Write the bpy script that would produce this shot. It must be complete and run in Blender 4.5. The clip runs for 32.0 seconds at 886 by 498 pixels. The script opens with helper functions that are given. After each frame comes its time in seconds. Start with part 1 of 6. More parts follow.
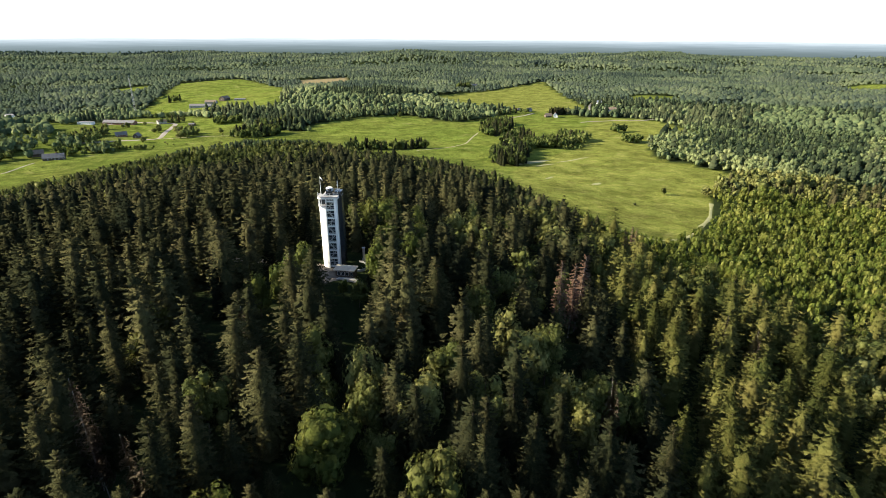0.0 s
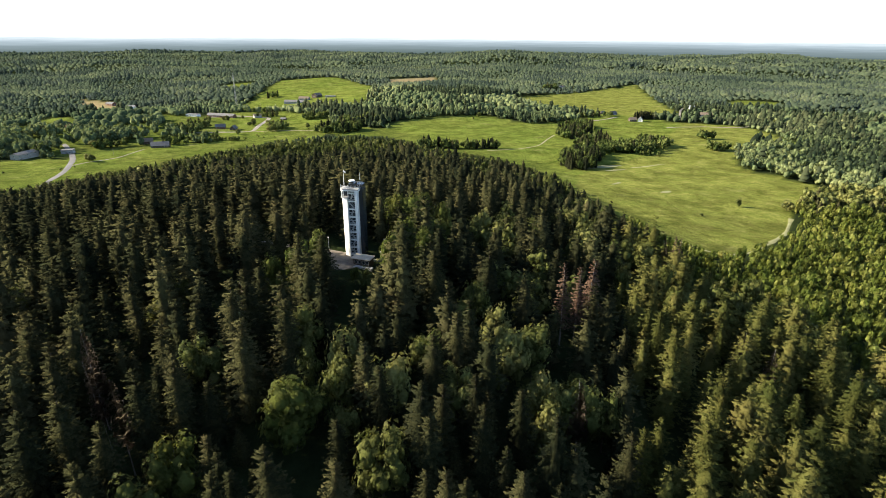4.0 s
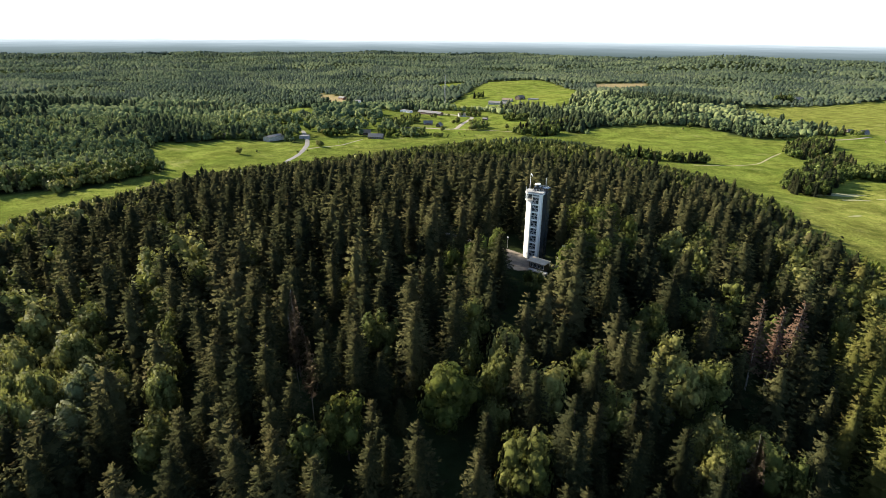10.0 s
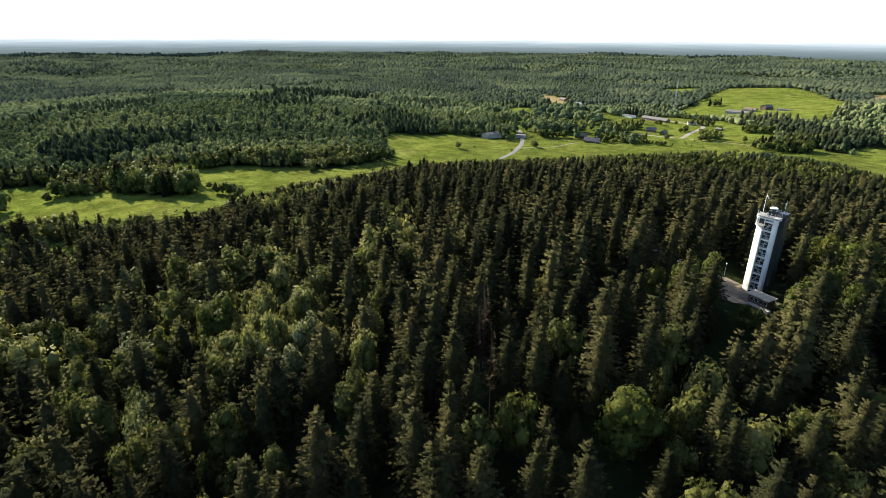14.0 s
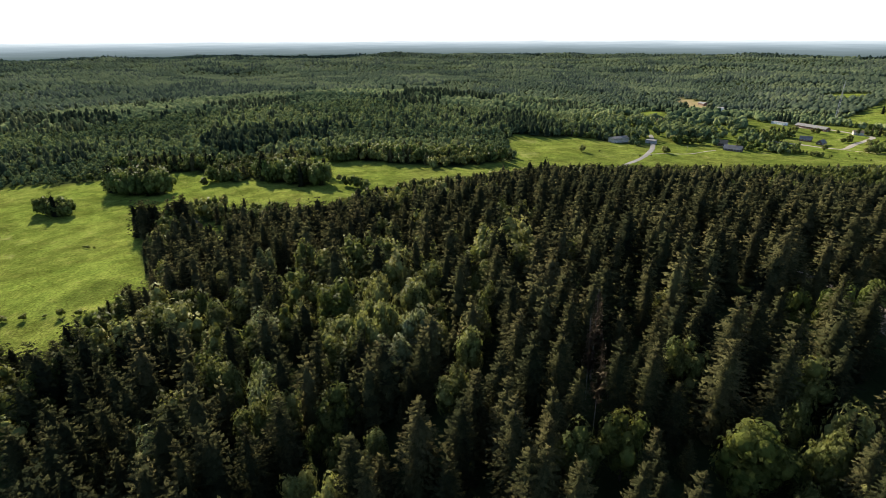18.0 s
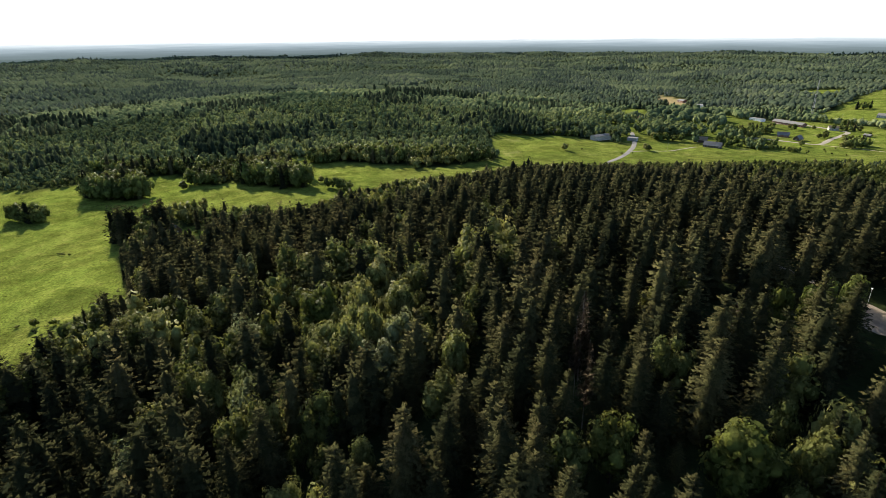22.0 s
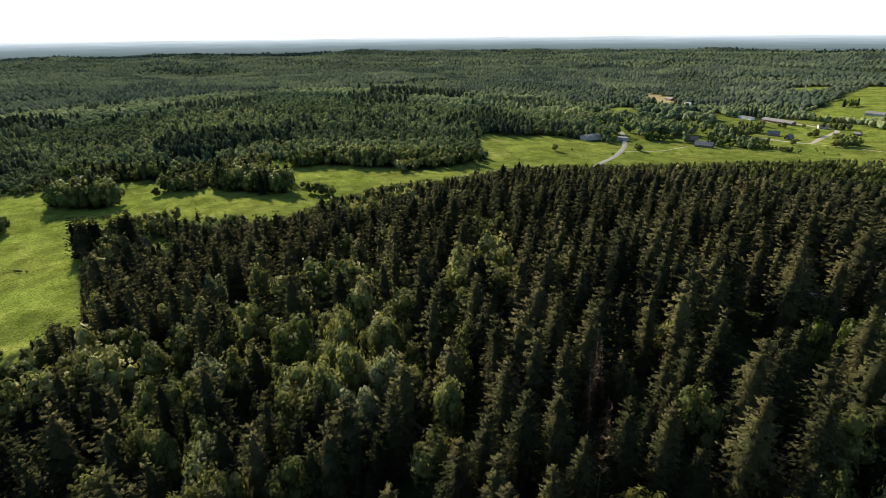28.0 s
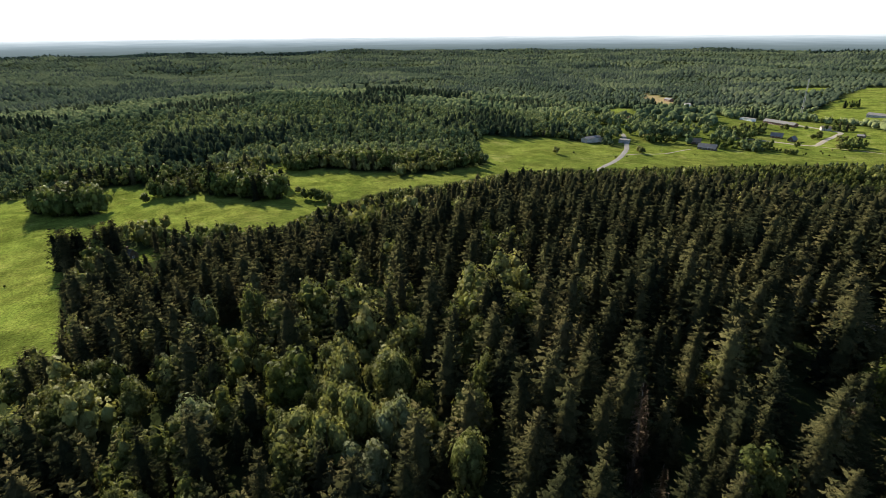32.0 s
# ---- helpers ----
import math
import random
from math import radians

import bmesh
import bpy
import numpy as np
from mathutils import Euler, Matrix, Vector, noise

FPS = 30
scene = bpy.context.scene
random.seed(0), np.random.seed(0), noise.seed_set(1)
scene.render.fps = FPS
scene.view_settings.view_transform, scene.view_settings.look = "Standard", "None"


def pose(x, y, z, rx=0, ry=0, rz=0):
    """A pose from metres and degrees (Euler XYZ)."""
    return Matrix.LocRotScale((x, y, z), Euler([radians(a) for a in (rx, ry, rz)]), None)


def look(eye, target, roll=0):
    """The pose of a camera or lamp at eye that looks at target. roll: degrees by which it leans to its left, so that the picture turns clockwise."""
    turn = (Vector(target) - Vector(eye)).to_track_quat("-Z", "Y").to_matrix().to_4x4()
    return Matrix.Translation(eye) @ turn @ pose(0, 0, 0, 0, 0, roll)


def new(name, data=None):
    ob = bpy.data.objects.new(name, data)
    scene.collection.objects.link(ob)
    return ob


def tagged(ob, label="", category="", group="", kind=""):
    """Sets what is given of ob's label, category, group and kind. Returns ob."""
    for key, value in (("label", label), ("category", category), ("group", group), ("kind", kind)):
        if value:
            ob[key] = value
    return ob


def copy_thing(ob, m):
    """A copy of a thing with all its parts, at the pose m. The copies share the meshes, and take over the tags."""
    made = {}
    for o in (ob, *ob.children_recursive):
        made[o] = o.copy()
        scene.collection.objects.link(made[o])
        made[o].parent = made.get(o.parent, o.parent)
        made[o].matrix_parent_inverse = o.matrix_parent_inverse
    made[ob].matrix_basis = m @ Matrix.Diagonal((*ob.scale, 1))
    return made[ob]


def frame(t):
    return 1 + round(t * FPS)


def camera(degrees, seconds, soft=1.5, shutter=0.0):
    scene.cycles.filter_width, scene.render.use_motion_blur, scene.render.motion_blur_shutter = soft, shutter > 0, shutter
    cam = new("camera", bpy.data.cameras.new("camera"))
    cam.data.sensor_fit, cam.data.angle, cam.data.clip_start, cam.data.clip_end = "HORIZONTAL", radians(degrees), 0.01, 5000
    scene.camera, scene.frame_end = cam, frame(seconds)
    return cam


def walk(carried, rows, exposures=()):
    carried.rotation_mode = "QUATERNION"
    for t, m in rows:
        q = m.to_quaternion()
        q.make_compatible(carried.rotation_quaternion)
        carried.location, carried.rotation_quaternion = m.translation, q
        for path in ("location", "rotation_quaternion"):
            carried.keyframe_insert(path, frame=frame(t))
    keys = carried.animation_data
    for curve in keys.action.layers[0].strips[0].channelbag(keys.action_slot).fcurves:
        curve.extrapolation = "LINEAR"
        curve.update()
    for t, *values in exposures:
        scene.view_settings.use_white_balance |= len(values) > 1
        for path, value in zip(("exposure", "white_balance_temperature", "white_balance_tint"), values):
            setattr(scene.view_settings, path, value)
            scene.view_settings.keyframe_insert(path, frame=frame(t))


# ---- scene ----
# light and exposure
SUN_STRENGTH, SKY_STRENGTH = 5.0, 0.092
EXPOSURES = [(0, 1.68), (5, 1.66), (9, 1.71), (12, 1.73), (15, 1.56), (18, 1.48), (24, 1.43), (32, 1.38)]
cam = camera(78.98, 32.0, 0.3)
# seconds, place in metres, yaw, pitch and roll in degrees
PATH = [
    (0.0, -6.08, -176.45, 75.56, -14.769, -21.822, 0.324),
    (0.5, -2.78, -178.03, 75.96, -15.340, -21.875, 0.418),
    (1.0, 0.42, -179.81, 76.16, -14.486, -21.872, 0.361),
    (1.5, 3.63, -181.52, 76.19, -11.342, -21.846, 0.444),
    (2.0, 6.99, -183.08, 76.31, -7.675, -21.857, 0.444),
    (2.5, 10.36, -184.39, 76.36, -5.572, -21.867, 0.451),
    (3.0, 13.61, -185.55, 76.30, -5.085, -21.846, 0.432),
    (3.5, 16.14, -186.44, 76.32, -5.097, -21.844, 0.426),
    (5.5, 18.96, -186.95, 76.28, -4.492, -21.857, 0.485),
    (6.0, 18.88, -186.95, 76.34, -3.972, -21.797, 0.545),
    (6.5, 18.83, -187.13, 76.42, -3.701, -21.755, 0.528),
    (7.0, 18.98, -187.34, 76.53, -3.510, -21.736, 0.519),
    (7.5, 19.01, -187.57, 76.59, -2.308, -21.737, 0.485),
    (8.0, 19.06, -187.76, 76.47, 1.696, -21.691, 0.507),
    (8.5, 19.27, -187.83, 76.46, 7.333, -21.681, 0.548),
    (9.0, 19.49, -187.90, 76.66, 11.306, -21.704, 0.558),
    (9.5, 19.74, -187.87, 76.81, 13.820, -21.710, 0.496),
    (10.0, 19.82, -187.99, 76.92, 15.660, -21.708, 0.490),
    (10.5, 19.86, -188.01, 77.01, 17.459, -21.725, 0.478),
    (11.0, 19.81, -187.93, 76.96, 19.152, -21.711, 0.453),
    (11.5, 19.88, -187.77, 76.85, 21.431, -21.685, 0.358),
    (12.0, 19.82, -187.72, 76.90, 24.498, -21.712, 0.335),
    (12.5, 19.90, -187.62, 76.88, 28.147, -21.719, 0.352),
    (13.0, 19.91, -187.58, 76.92, 31.384, -21.737, 0.298),
    (13.5, 19.91, -187.52, 76.97, 34.719, -21.734, 0.314),
    (14.0, 19.96, -187.60, 77.11, 38.219, -21.751, 0.348),
    (14.5, 19.89, -187.54, 76.98, 41.466, -21.709, 0.323),
    (15.0, 19.97, -187.52, 76.98, 44.384, -21.710, 0.282),
    (15.5, 19.95, -187.55, 76.90, 46.941, -21.694, 0.239),
    (17.5, 19.93, -186.76, 76.23, 51.588, -21.608, -0.121),
    (18.0, 19.93, -186.84, 76.26, 51.308, -21.622, -0.225),
    (18.5, 20.06, -186.87, 76.27, 51.068, -21.611, -0.248),
    (19.0, 20.18, -186.77, 76.26, 50.826, -21.635, -0.367),
    (19.5, 20.31, -186.80, 76.25, 50.604, -21.624, -0.422),
    (20.0, 20.21, -186.66, 76.27, 50.394, -21.663, -0.480),
    (20.5, 20.02, -186.44, 76.10, 50.171, -21.649, -0.516),
    (21.0, 19.56, -185.97, 76.03, 49.959, -21.664, -0.520),
    (21.5, 18.95, -185.56, 76.05, 49.754, -21.653, -0.550),
    (22.0, 18.22, -185.08, 76.16, 49.571, -21.681, -0.564),
    (22.5, 17.37, -184.48, 76.21, 49.410, -21.705, -0.588),
    (23.0, 16.36, -183.71, 76.27, 49.247, -21.717, -0.618),
    (23.5, 15.25, -182.65, 76.28, 49.140, -21.714, -0.632),
    (24.0, 14.01, -181.53, 76.26, 49.020, -21.729, -0.687),
    (24.5, 12.74, -180.33, 76.28, 48.878, -21.772, -0.662),
    (25.0, 11.42, -179.03, 76.25, 48.767, -21.793, -0.701),
    (25.5, 10.02, -177.60, 76.27, 48.641, -21.838, -0.707),
    (27.5, 3.53, -172.46, 76.72, 48.242, -21.940, -0.621),
    (28.0, 1.49, -171.49, 76.82, 48.106, -21.961, -0.575),
    (28.5, -0.56, -170.55, 76.80, 47.987, -21.944, -0.496),
    (29.0, -2.61, -169.37, 76.74, 47.921, -21.966, -0.518),
    (29.5, -4.82, -168.26, 76.87, 47.832, -21.996, -0.521),
    (30.0, -6.96, -167.15, 77.01, 47.778, -22.019, -0.523),
    (30.5, -8.99, -166.14, 77.16, 47.703, -22.029, -0.504),
    (31.0, -10.71, -165.11, 77.17, 47.659, -22.033, -0.489),
    (31.5, -12.68, -164.25, 77.21, 47.597, -22.036, -0.478),
    (32.0, -14.75, -163.53, 77.26, 47.520, -22.006, -0.467),
]
walk(cam, [(t, pose(x, y, z, 90 + p, 0, w) @ pose(0, 0, 0, 0, 0, r)) for t, x, y, z, w, p, r in PATH],
     EXPOSURES)

# ---- world and sun ----
SUN_YAW, SUN_HEIGHT = 76.0, 25.0
world = bpy.data.worlds.new("summer_evening_sky")
scene.world = world
world.use_nodes = True
wn, wl = world.node_tree.nodes, world.node_tree.links
sky = wn.new("ShaderNodeTexSky")
sky.sky_type = "NISHITA"
sky.sun_disc = False
sky.sun_elevation = radians(SUN_HEIGHT)
sky.sun_rotation = radians(-SUN_YAW)
sky.altitude = 300
sky.air_density, sky.dust_density, sky.ozone_density = 0.8, 0.4, 1.5
wn["Background"].inputs["Strength"].default_value = SKY_STRENGTH
soft_sky = wn.new("ShaderNodeHueSaturation")
soft_sky.inputs["Saturation"].default_value = 0.95
wl.new(sky.outputs[0], soft_sky.inputs["Color"])
wl.new(soft_sky.outputs[0], wn["Background"].inputs["Color"])
sun = new("sun", bpy.data.lights.new("sun", "SUN"))
sun.data.energy, sun.data.angle, sun.data.color = SUN_STRENGTH, radians(0.6), (1.0, 0.89, 0.71)
_a, _e = radians(SUN_YAW), radians(SUN_HEIGHT)
sun.matrix_world = look((-math.sin(_a) * math.cos(_e) * 500, math.cos(_a) * math.cos(_e) * 500, math.sin(_e) * 500), (0, 0, 0))


# ---- materials ----
def base_material(name):
    m = bpy.data.materials.new(name)
    m.use_nodes = True
    n = m.node_tree.nodes
    n.clear()
    out = n.new("ShaderNodeOutputMaterial")
    return m, n, m.node_tree.links, out


def noise_node(n, l, scale, detail=4.0, rough=0.6, vector=None):
    t = n.new("ShaderNodeTexNoise")
    t.inputs["Scale"].default_value = scale
    t.inputs["Detail"].default_value = detail
    t.inputs["Roughness"].default_value = rough
    if vector is not None:
        l.new(vector, t.inputs["Vector"])
    return t


def ramp(n, l, fac, stops):
    r = n.new("ShaderNodeValToRGB")
    e = r.color_ramp.elements
    while len(e) < len(stops):
        e.new(0.5)
    for el, (p, c) in zip(e, stops):
        el.position, el.color = p, (*c, 1)
    l.new(fac, r.inputs[0])
    return r.outputs[0]


def mix(n, l, a, b, fac, mode="MIX"):
    m = n.new("ShaderNodeMix")
    m.data_type, m.blend_type = "RGBA", mode
    for sock, v in ((m.inputs[6], a), (m.inputs[7], b), (m.inputs[0], fac)):
        if isinstance(v, (int, float)):
            sock.default_value = v
        elif isinstance(v, tuple):
            sock.default_value = (*v, 1)
        else:
            l.new(v, sock)
    return m.outputs[2]


def foliage(name, dark, mid, light, through_light=0.3, gloss=0.04, by_tree=0.0, lump=1.1, relief_depth=0.35, gaps=0.0, grain=2.0):
    """Leaves or needles: three greens, mixed by the tree's own tint, by clump and by fine grain; part of the light passes through."""
    m, n, l, out = base_material(name)
    geo, tint = n.new("ShaderNodeNewGeometry"), n.new("ShaderNodeAttribute")
    info = n.new("ShaderNodeObjectInfo")
    tint.attribute_name = "tint"
    coord = n.new("ShaderNodeTexCoord")
    fine = noise_node(n, l, 2.2, 3, 0.7, coord.outputs["Object"])
    add = n.new("ShaderNodeMath")
    add.operation = "MULTIPLY_ADD"
    l.new(geo.outputs["Random Per Island"], add.inputs[0])
    add.inputs[1].default_value = 0.38
    l.new(tint.outputs["Fac"], add.inputs[2])
    add2 = n.new("ShaderNodeMath")
    add2.operation = "MULTIPLY_ADD"
    l.new(fine.outputs[0], add2.inputs[0])
    add2.inputs[1].default_value = 0.35
    l.new(add.outputs[0], add2.inputs[2])
    add3 = n.new("ShaderNodeMath")
    add3.operation = "MULTIPLY_ADD"
    l.new(info.outputs["Random"], add3.inputs[0])
    add3.inputs[1].default_value = by_tree
    l.new(add2.outputs[0], add3.inputs[2])
    col = ramp(n, l, add3.outputs[0], [(0.25, dark), (0.65, mid), (1.0, light)])
    wander = noise_node(n, l, 0.085, 2, 0.6, geo.outputs["Position"])
    shift = n.new("ShaderNodeMapRange")
    shift.inputs[1].default_value, shift.inputs[2].default_value, shift.inputs[3].default_value, shift.inputs[4].default_value = 0.3, 0.7, 0.475, 0.515
    l.new(wander.outputs[0], shift.inputs[0])
    hue = n.new("ShaderNodeHueSaturation")
    l.new(shift.outputs[0], hue.inputs["Hue"])
    l.new(col, hue.inputs["Color"])
    col = hue.outputs[0]
    p = n.new("ShaderNodeBsdfPrincipled")
    l.new(col, p.inputs["Base Color"])
    p.inputs["Roughness"].default_value = 0.52
    p.inputs["Specular IOR Level"].default_value = gloss
    tr = n.new("ShaderNodeBsdfTranslucent")
    tufts = noise_node(n, l, lump, 4, 0.75, coord.outputs["Object"])
    relief = n.new("ShaderNodeBump")
    relief.inputs["Strength"].default_value, relief.inputs["Distance"].default_value = 1.0, relief_depth / lump
    l.new(tufts.outputs[0], relief.inputs["Height"])
    l.new(relief.outputs[0], p.inputs["Normal"])
    l.new(relief.outputs[0], tr.inputs["Normal"])
    l.new(mix(n, l, col, (1.0, 1.0, 0.35), 0.35, "MULTIPLY"), tr.inputs["Color"])
    ms = n.new("ShaderNodeMixShader")
    ms.inputs[0].default_value = through_light
    l.new(p.outputs[0], ms.inputs[1])
    l.new(tr.outputs[0], ms.inputs[2])
    if gaps:
        # openings between the needles or leaves of a spray
        wide, tight = noise_node(n, l, grain, 1, 0.5, coord.outputs["Object"]), noise_node(n, l, grain * 2.7, 1, 0.5, coord.outputs["Object"])
        both = n.new("ShaderNodeMath")
        both.operation = "ADD"
        l.new(wide.outputs[0], both.inputs[0])
        l.new(tight.outputs[0], both.inputs[1])
        cut = n.new("ShaderNodeMath")
        cut.operation = "LESS_THAN"
        l.new(both.outputs[0], cut.inputs[0])
        cut.inputs[1].default_value = 0.75 + 0.5 * gaps
        clear, airy = n.new("ShaderNodeBsdfTransparent"), n.new("ShaderNodeMixShader")
        l.new(cut.outputs[0], airy.inputs[0])
        l.new(ms.outputs[0], airy.inputs[1])
        l.new(clear.outputs[0], airy.inputs[2])
        l.new(airy.outputs[0], out.inputs[0])
    else:
        l.new(ms.outputs[0], out.inputs[0])
    return m


def body_and_sprays(name, greens, through_light, gloss, by_tree, gaps, grain):
    """The closed mass of a crown, and the loose sprays over it."""
    return (foliage(name + "_mass", *greens, through_light * 0.3, 0.0, by_tree, 2.6, 1.1),
            foliage(name, *greens, through_light, gloss, by_tree, 1.6, 0.35, gaps, grain))


def plain(name, color, rough=0.7, metal=0.0, vary=0.15, scale=1.5, bump=0.1, second=None, spec=0.4):
    """A solid surface with stains at one scale and grain at another."""
    m, n, l, out = base_material(name)
    coord = n.new("ShaderNodeTexCoord")
    big = noise_node(n, l, scale, 4, 0.6, coord.outputs["Object"])
    small = noise_node(n, l, scale * 14, 3, 0.7, coord.outputs["Object"])
    other = second or tuple(c * (1 - 2.2 * vary) for c in color)
    c1 = ramp(n, l, big.outputs[0], [(0.35, other), (0.65, color)])
    c2 = mix(n, l, c1, small.outputs[0], vary * 0.6, "OVERLAY")
    p = n.new("ShaderNodeBsdfPrincipled")
    l.new(c2, p.inputs["Base Color"])
    p.inputs["Roughness"].default_value, p.inputs["Metallic"].default_value = rough, metal
    p.inputs["Specular IOR Level"].default_value = spec
    b = n.new("ShaderNodeBump")
    b.inputs["Strength"].default_value, b.inputs["Distance"].default_value = bump, 0.05
    l.new(small.outputs[0], b.inputs["Height"])
    l.new(b.outputs[0], p.inputs["Normal"])
    l.new(p.outputs[0], out.inputs[0])
    return m


def glass_material(name, color=(0.03, 0.04, 0.045)):
    m, n, l, out = base_material(name)
    p = n.new("ShaderNodeBsdfPrincipled")
    p.inputs["Base Color"].default_value = (*color, 1)
    p.inputs["Roughness"].default_value = 0.06
    p.inputs["Specular IOR Level"].default_value = 0.8
    l.new(p.outputs[0], out.inputs[0])
    return m


SPRUCE_GREENS = ((0.0108, 0.0140, 0.0082), (0.0285, 0.0308, 0.0140), (0.068, 0.0655, 0.028))
LEAF_GREENS = ((0.030, 0.040, 0.012), (0.091, 0.105, 0.030), (0.196, 0.201, 0.068))
# greens of the distant woods, lifted and cooled: distance haze put into the colour
HAZED_SPRUCE = ((0.034, 0.050, 0.038), (0.056, 0.075, 0.054), (0.092, 0.115, 0.075))
HALF_HAZED_SPRUCE = ((0.020, 0.030, 0.017), (0.040, 0.053, 0.027), (0.078, 0.090, 0.044))
HAZED_LEAF = ((0.078, 0.106, 0.066), (0.112, 0.145, 0.082), (0.152, 0.184, 0.096))
HALF_HAZED_LEAF = ((0.066, 0.092, 0.044), (0.120, 0.153, 0.066), (0.190, 0.220, 0.094))
M_SPRUCE = body_and_sprays("spruce_needles", SPRUCE_GREENS, 0.10, 0.0, 0.0, 0.30, 1.6)
M_LEAF = body_and_sprays("broad_leaves", LEAF_GREENS, 0.36, 0.02, 0.0, 0.30, 1.8)
M_LEAF_HALF_HAZED = body_and_sprays("half_hazed_leaves", HALF_HAZED_LEAF, 0.36, 0.0, 0.0, 0.24, 1.2)
M_SPRUCE_HALF_HAZED = foliage("half_hazed_needles", *HALF_HAZED_SPRUCE, 0.10, 0.0, lump=0.7, relief_depth=0.2)
# the spruce greens brightened, to put sunlight into the needles' colour
M_SPRUCE_SUNLIT = body_and_sprays("sunlit_spruce_boughs", ((0.020, 0.026, 0.009), (0.050, 0.056, 0.015), (0.105, 0.104, 0.030)), 0.12, 0.0, 0.34, 0.42, 3.4)
M_SPRUCE_HAZED = foliage("hazed_spruce_needles", *HAZED_SPRUCE, 0.14, 0.0, lump=0.5, relief_depth=0.2)
M_LEAF_HAZED = foliage("hazed_leaves", *HAZED_LEAF, 0.35, 0.0, lump=0.5, relief_depth=0.2)
M_SPRUCE_MID = body_and_sprays("spruce_sprays", SPRUCE_GREENS, 0.10, 0.0, 0.0, 0.36, 2.0)
M_LEAF_MID = body_and_sprays("leaf_sprays", LEAF_GREENS, 0.34, 0.03, 0.0, 0.34, 2.2)
M_SPRUCE_NEAR = body_and_sprays("spruce_boughs", SPRUCE_GREENS, 0.12, 0.0, 0.40, 0.42, 3.2)
M_LEAF_NEAR = body_and_sprays("leafy_boughs", LEAF_GREENS, 0.42, 0.04, 0.46, 0.36, 4.2)
M_PALE = body_and_sprays("pale_leaves", ((0.040, 0.056, 0.013), (0.088, 0.108, 0.026), (0.168, 0.180, 0.052)), 0.42, 0.04, 0.2, 0.36, 4.4)
M_SILVER = body_and_sprays("silvery_leaves", ((0.060, 0.080, 0.030), (0.150, 0.170, 0.078), (0.300, 0.310, 0.180)), 0.42, 0.05, 0.2, 0.38, 4.2)
M_GROVE = body_and_sprays("grove_leaves", ((0.042, 0.060, 0.017), (0.100, 0.128, 0.036), (0.190, 0.212, 0.070)), 0.38, 0.02, 0.0, 0.28, 1.8)
M_BIRCH = body_and_sprays("birch_leaves", ((0.060, 0.084, 0.016), (0.125, 0.150, 0.030), (0.215, 0.230, 0.062)), 0.40, 0.03, 0.0, 0.36, 2.4)
M_DEADNEEDLE = foliage("dead_needles", (0.066, 0.042, 0.027), (0.104, 0.068, 0.043), (0.155, 0.105, 0.070), 0.15)
M_GREYTWIG = foliage("grey_twigs", (0.080, 0.062, 0.044), (0.130, 0.102, 0.074), (0.20, 0.160, 0.120), 0.04)
M_BARK = plain("bark", (0.085, 0.062, 0.045), 0.9, 0, 0.3, 1.2, 0.5)
M_DEADWOOD = plain("bleached_wood", (0.28, 0.24, 0.21), 0.85, 0, 0.25, 1.5, 0.4)


# ---- the shape of the land ----
# rises and hollows of the ground: x, y, width, height
BUMPS = [
    (-450, 835, 140, 17.5),
    (64, 1033, 160, 14.8),
    (430, 470, 160, 7.4),
    (0, 0, 70, 10.7),
    (0, 0, 140, 10.4),
    (-60, -60, 170, 25.3),
    (-80, 130, 150, 19.0),
    (60, 180, 130, 8.1),
    (-140, -120, 120, 6.2),
    (-380, -140, 180, 7.9),
    (-500, 60, 220, 0.7),
    (-250, 450, 250, -1.8),
    (-480, 900, 250, -25.3),
    (-130, 980, 250, 3.2),
    (270, 230, 200, 2.2),
    (380, 600, 250, -9.1),
    (300, 1000, 300, 4.3),
    (650, 1100, 350, -4.0),
    (-850, 350, 250, 19.0),
    (-150, 1550, 350, 6.3),
    (60, 420, 140, 6.1),
    (-1200, 300, 350, 6.6),
    (200, -50, 150, -1.1),
]
BASE = -62.0
EYE = (15.0, -185.0)


def ground_z(x, y):
    x, y = np.asarray(x, float), np.asarray(y, float)
    z = np.full(np.broadcast(x, y).shape, BASE)
    for p, q, s, a in BUMPS:
        z = z + a * np.exp(-((x - p) ** 2 + (y - q) ** 2) / (2 * s * s))
    z = z + 52 * np.exp(-((x - 500) ** 2 / 300 ** 2 + (y - 2380) ** 2 / 260 ** 2))
    d = np.hypot(x - EYE[0], y - EYE[1])
    far = np.clip((d - 1100) / 900, 0, 1)
    z = z + far * (8 * np.sin(x / 330 + 1.3) * np.cos(y / 240 + 0.4) + 6 * np.sin((x + 0.6 * y) / 190 + 1.5 * np.sin(y / 310)) + 4 * np.cos((x - 1.7 * y) / 143 + 1.2 * np.sin(x / 260)))
    near = np.clip(1 - far, 0, 1)
    z = z + near * (0.5 * np.sin(x / 17 + y / 29) + 0.4 * np.cos(y / 13 - x / 31))
    rise = np.clip((d - 2600) / 1800, 0, 1)
    return z + 26 * rise * rise


def inside(x, y, poly):
    x, y = np.asarray(x, float), np.asarray(y, float)
    hit = np.zeros(x.shape, bool)
    for (ax, ay), (bx, by) in zip(poly, poly[1:] + poly[:1]):
        if ay != by:
            cross = (ay > y) != (by > y)
            hit ^= cross & (x < (bx - ax) * (y - ay) / (by - ay) + ax)
    return hit


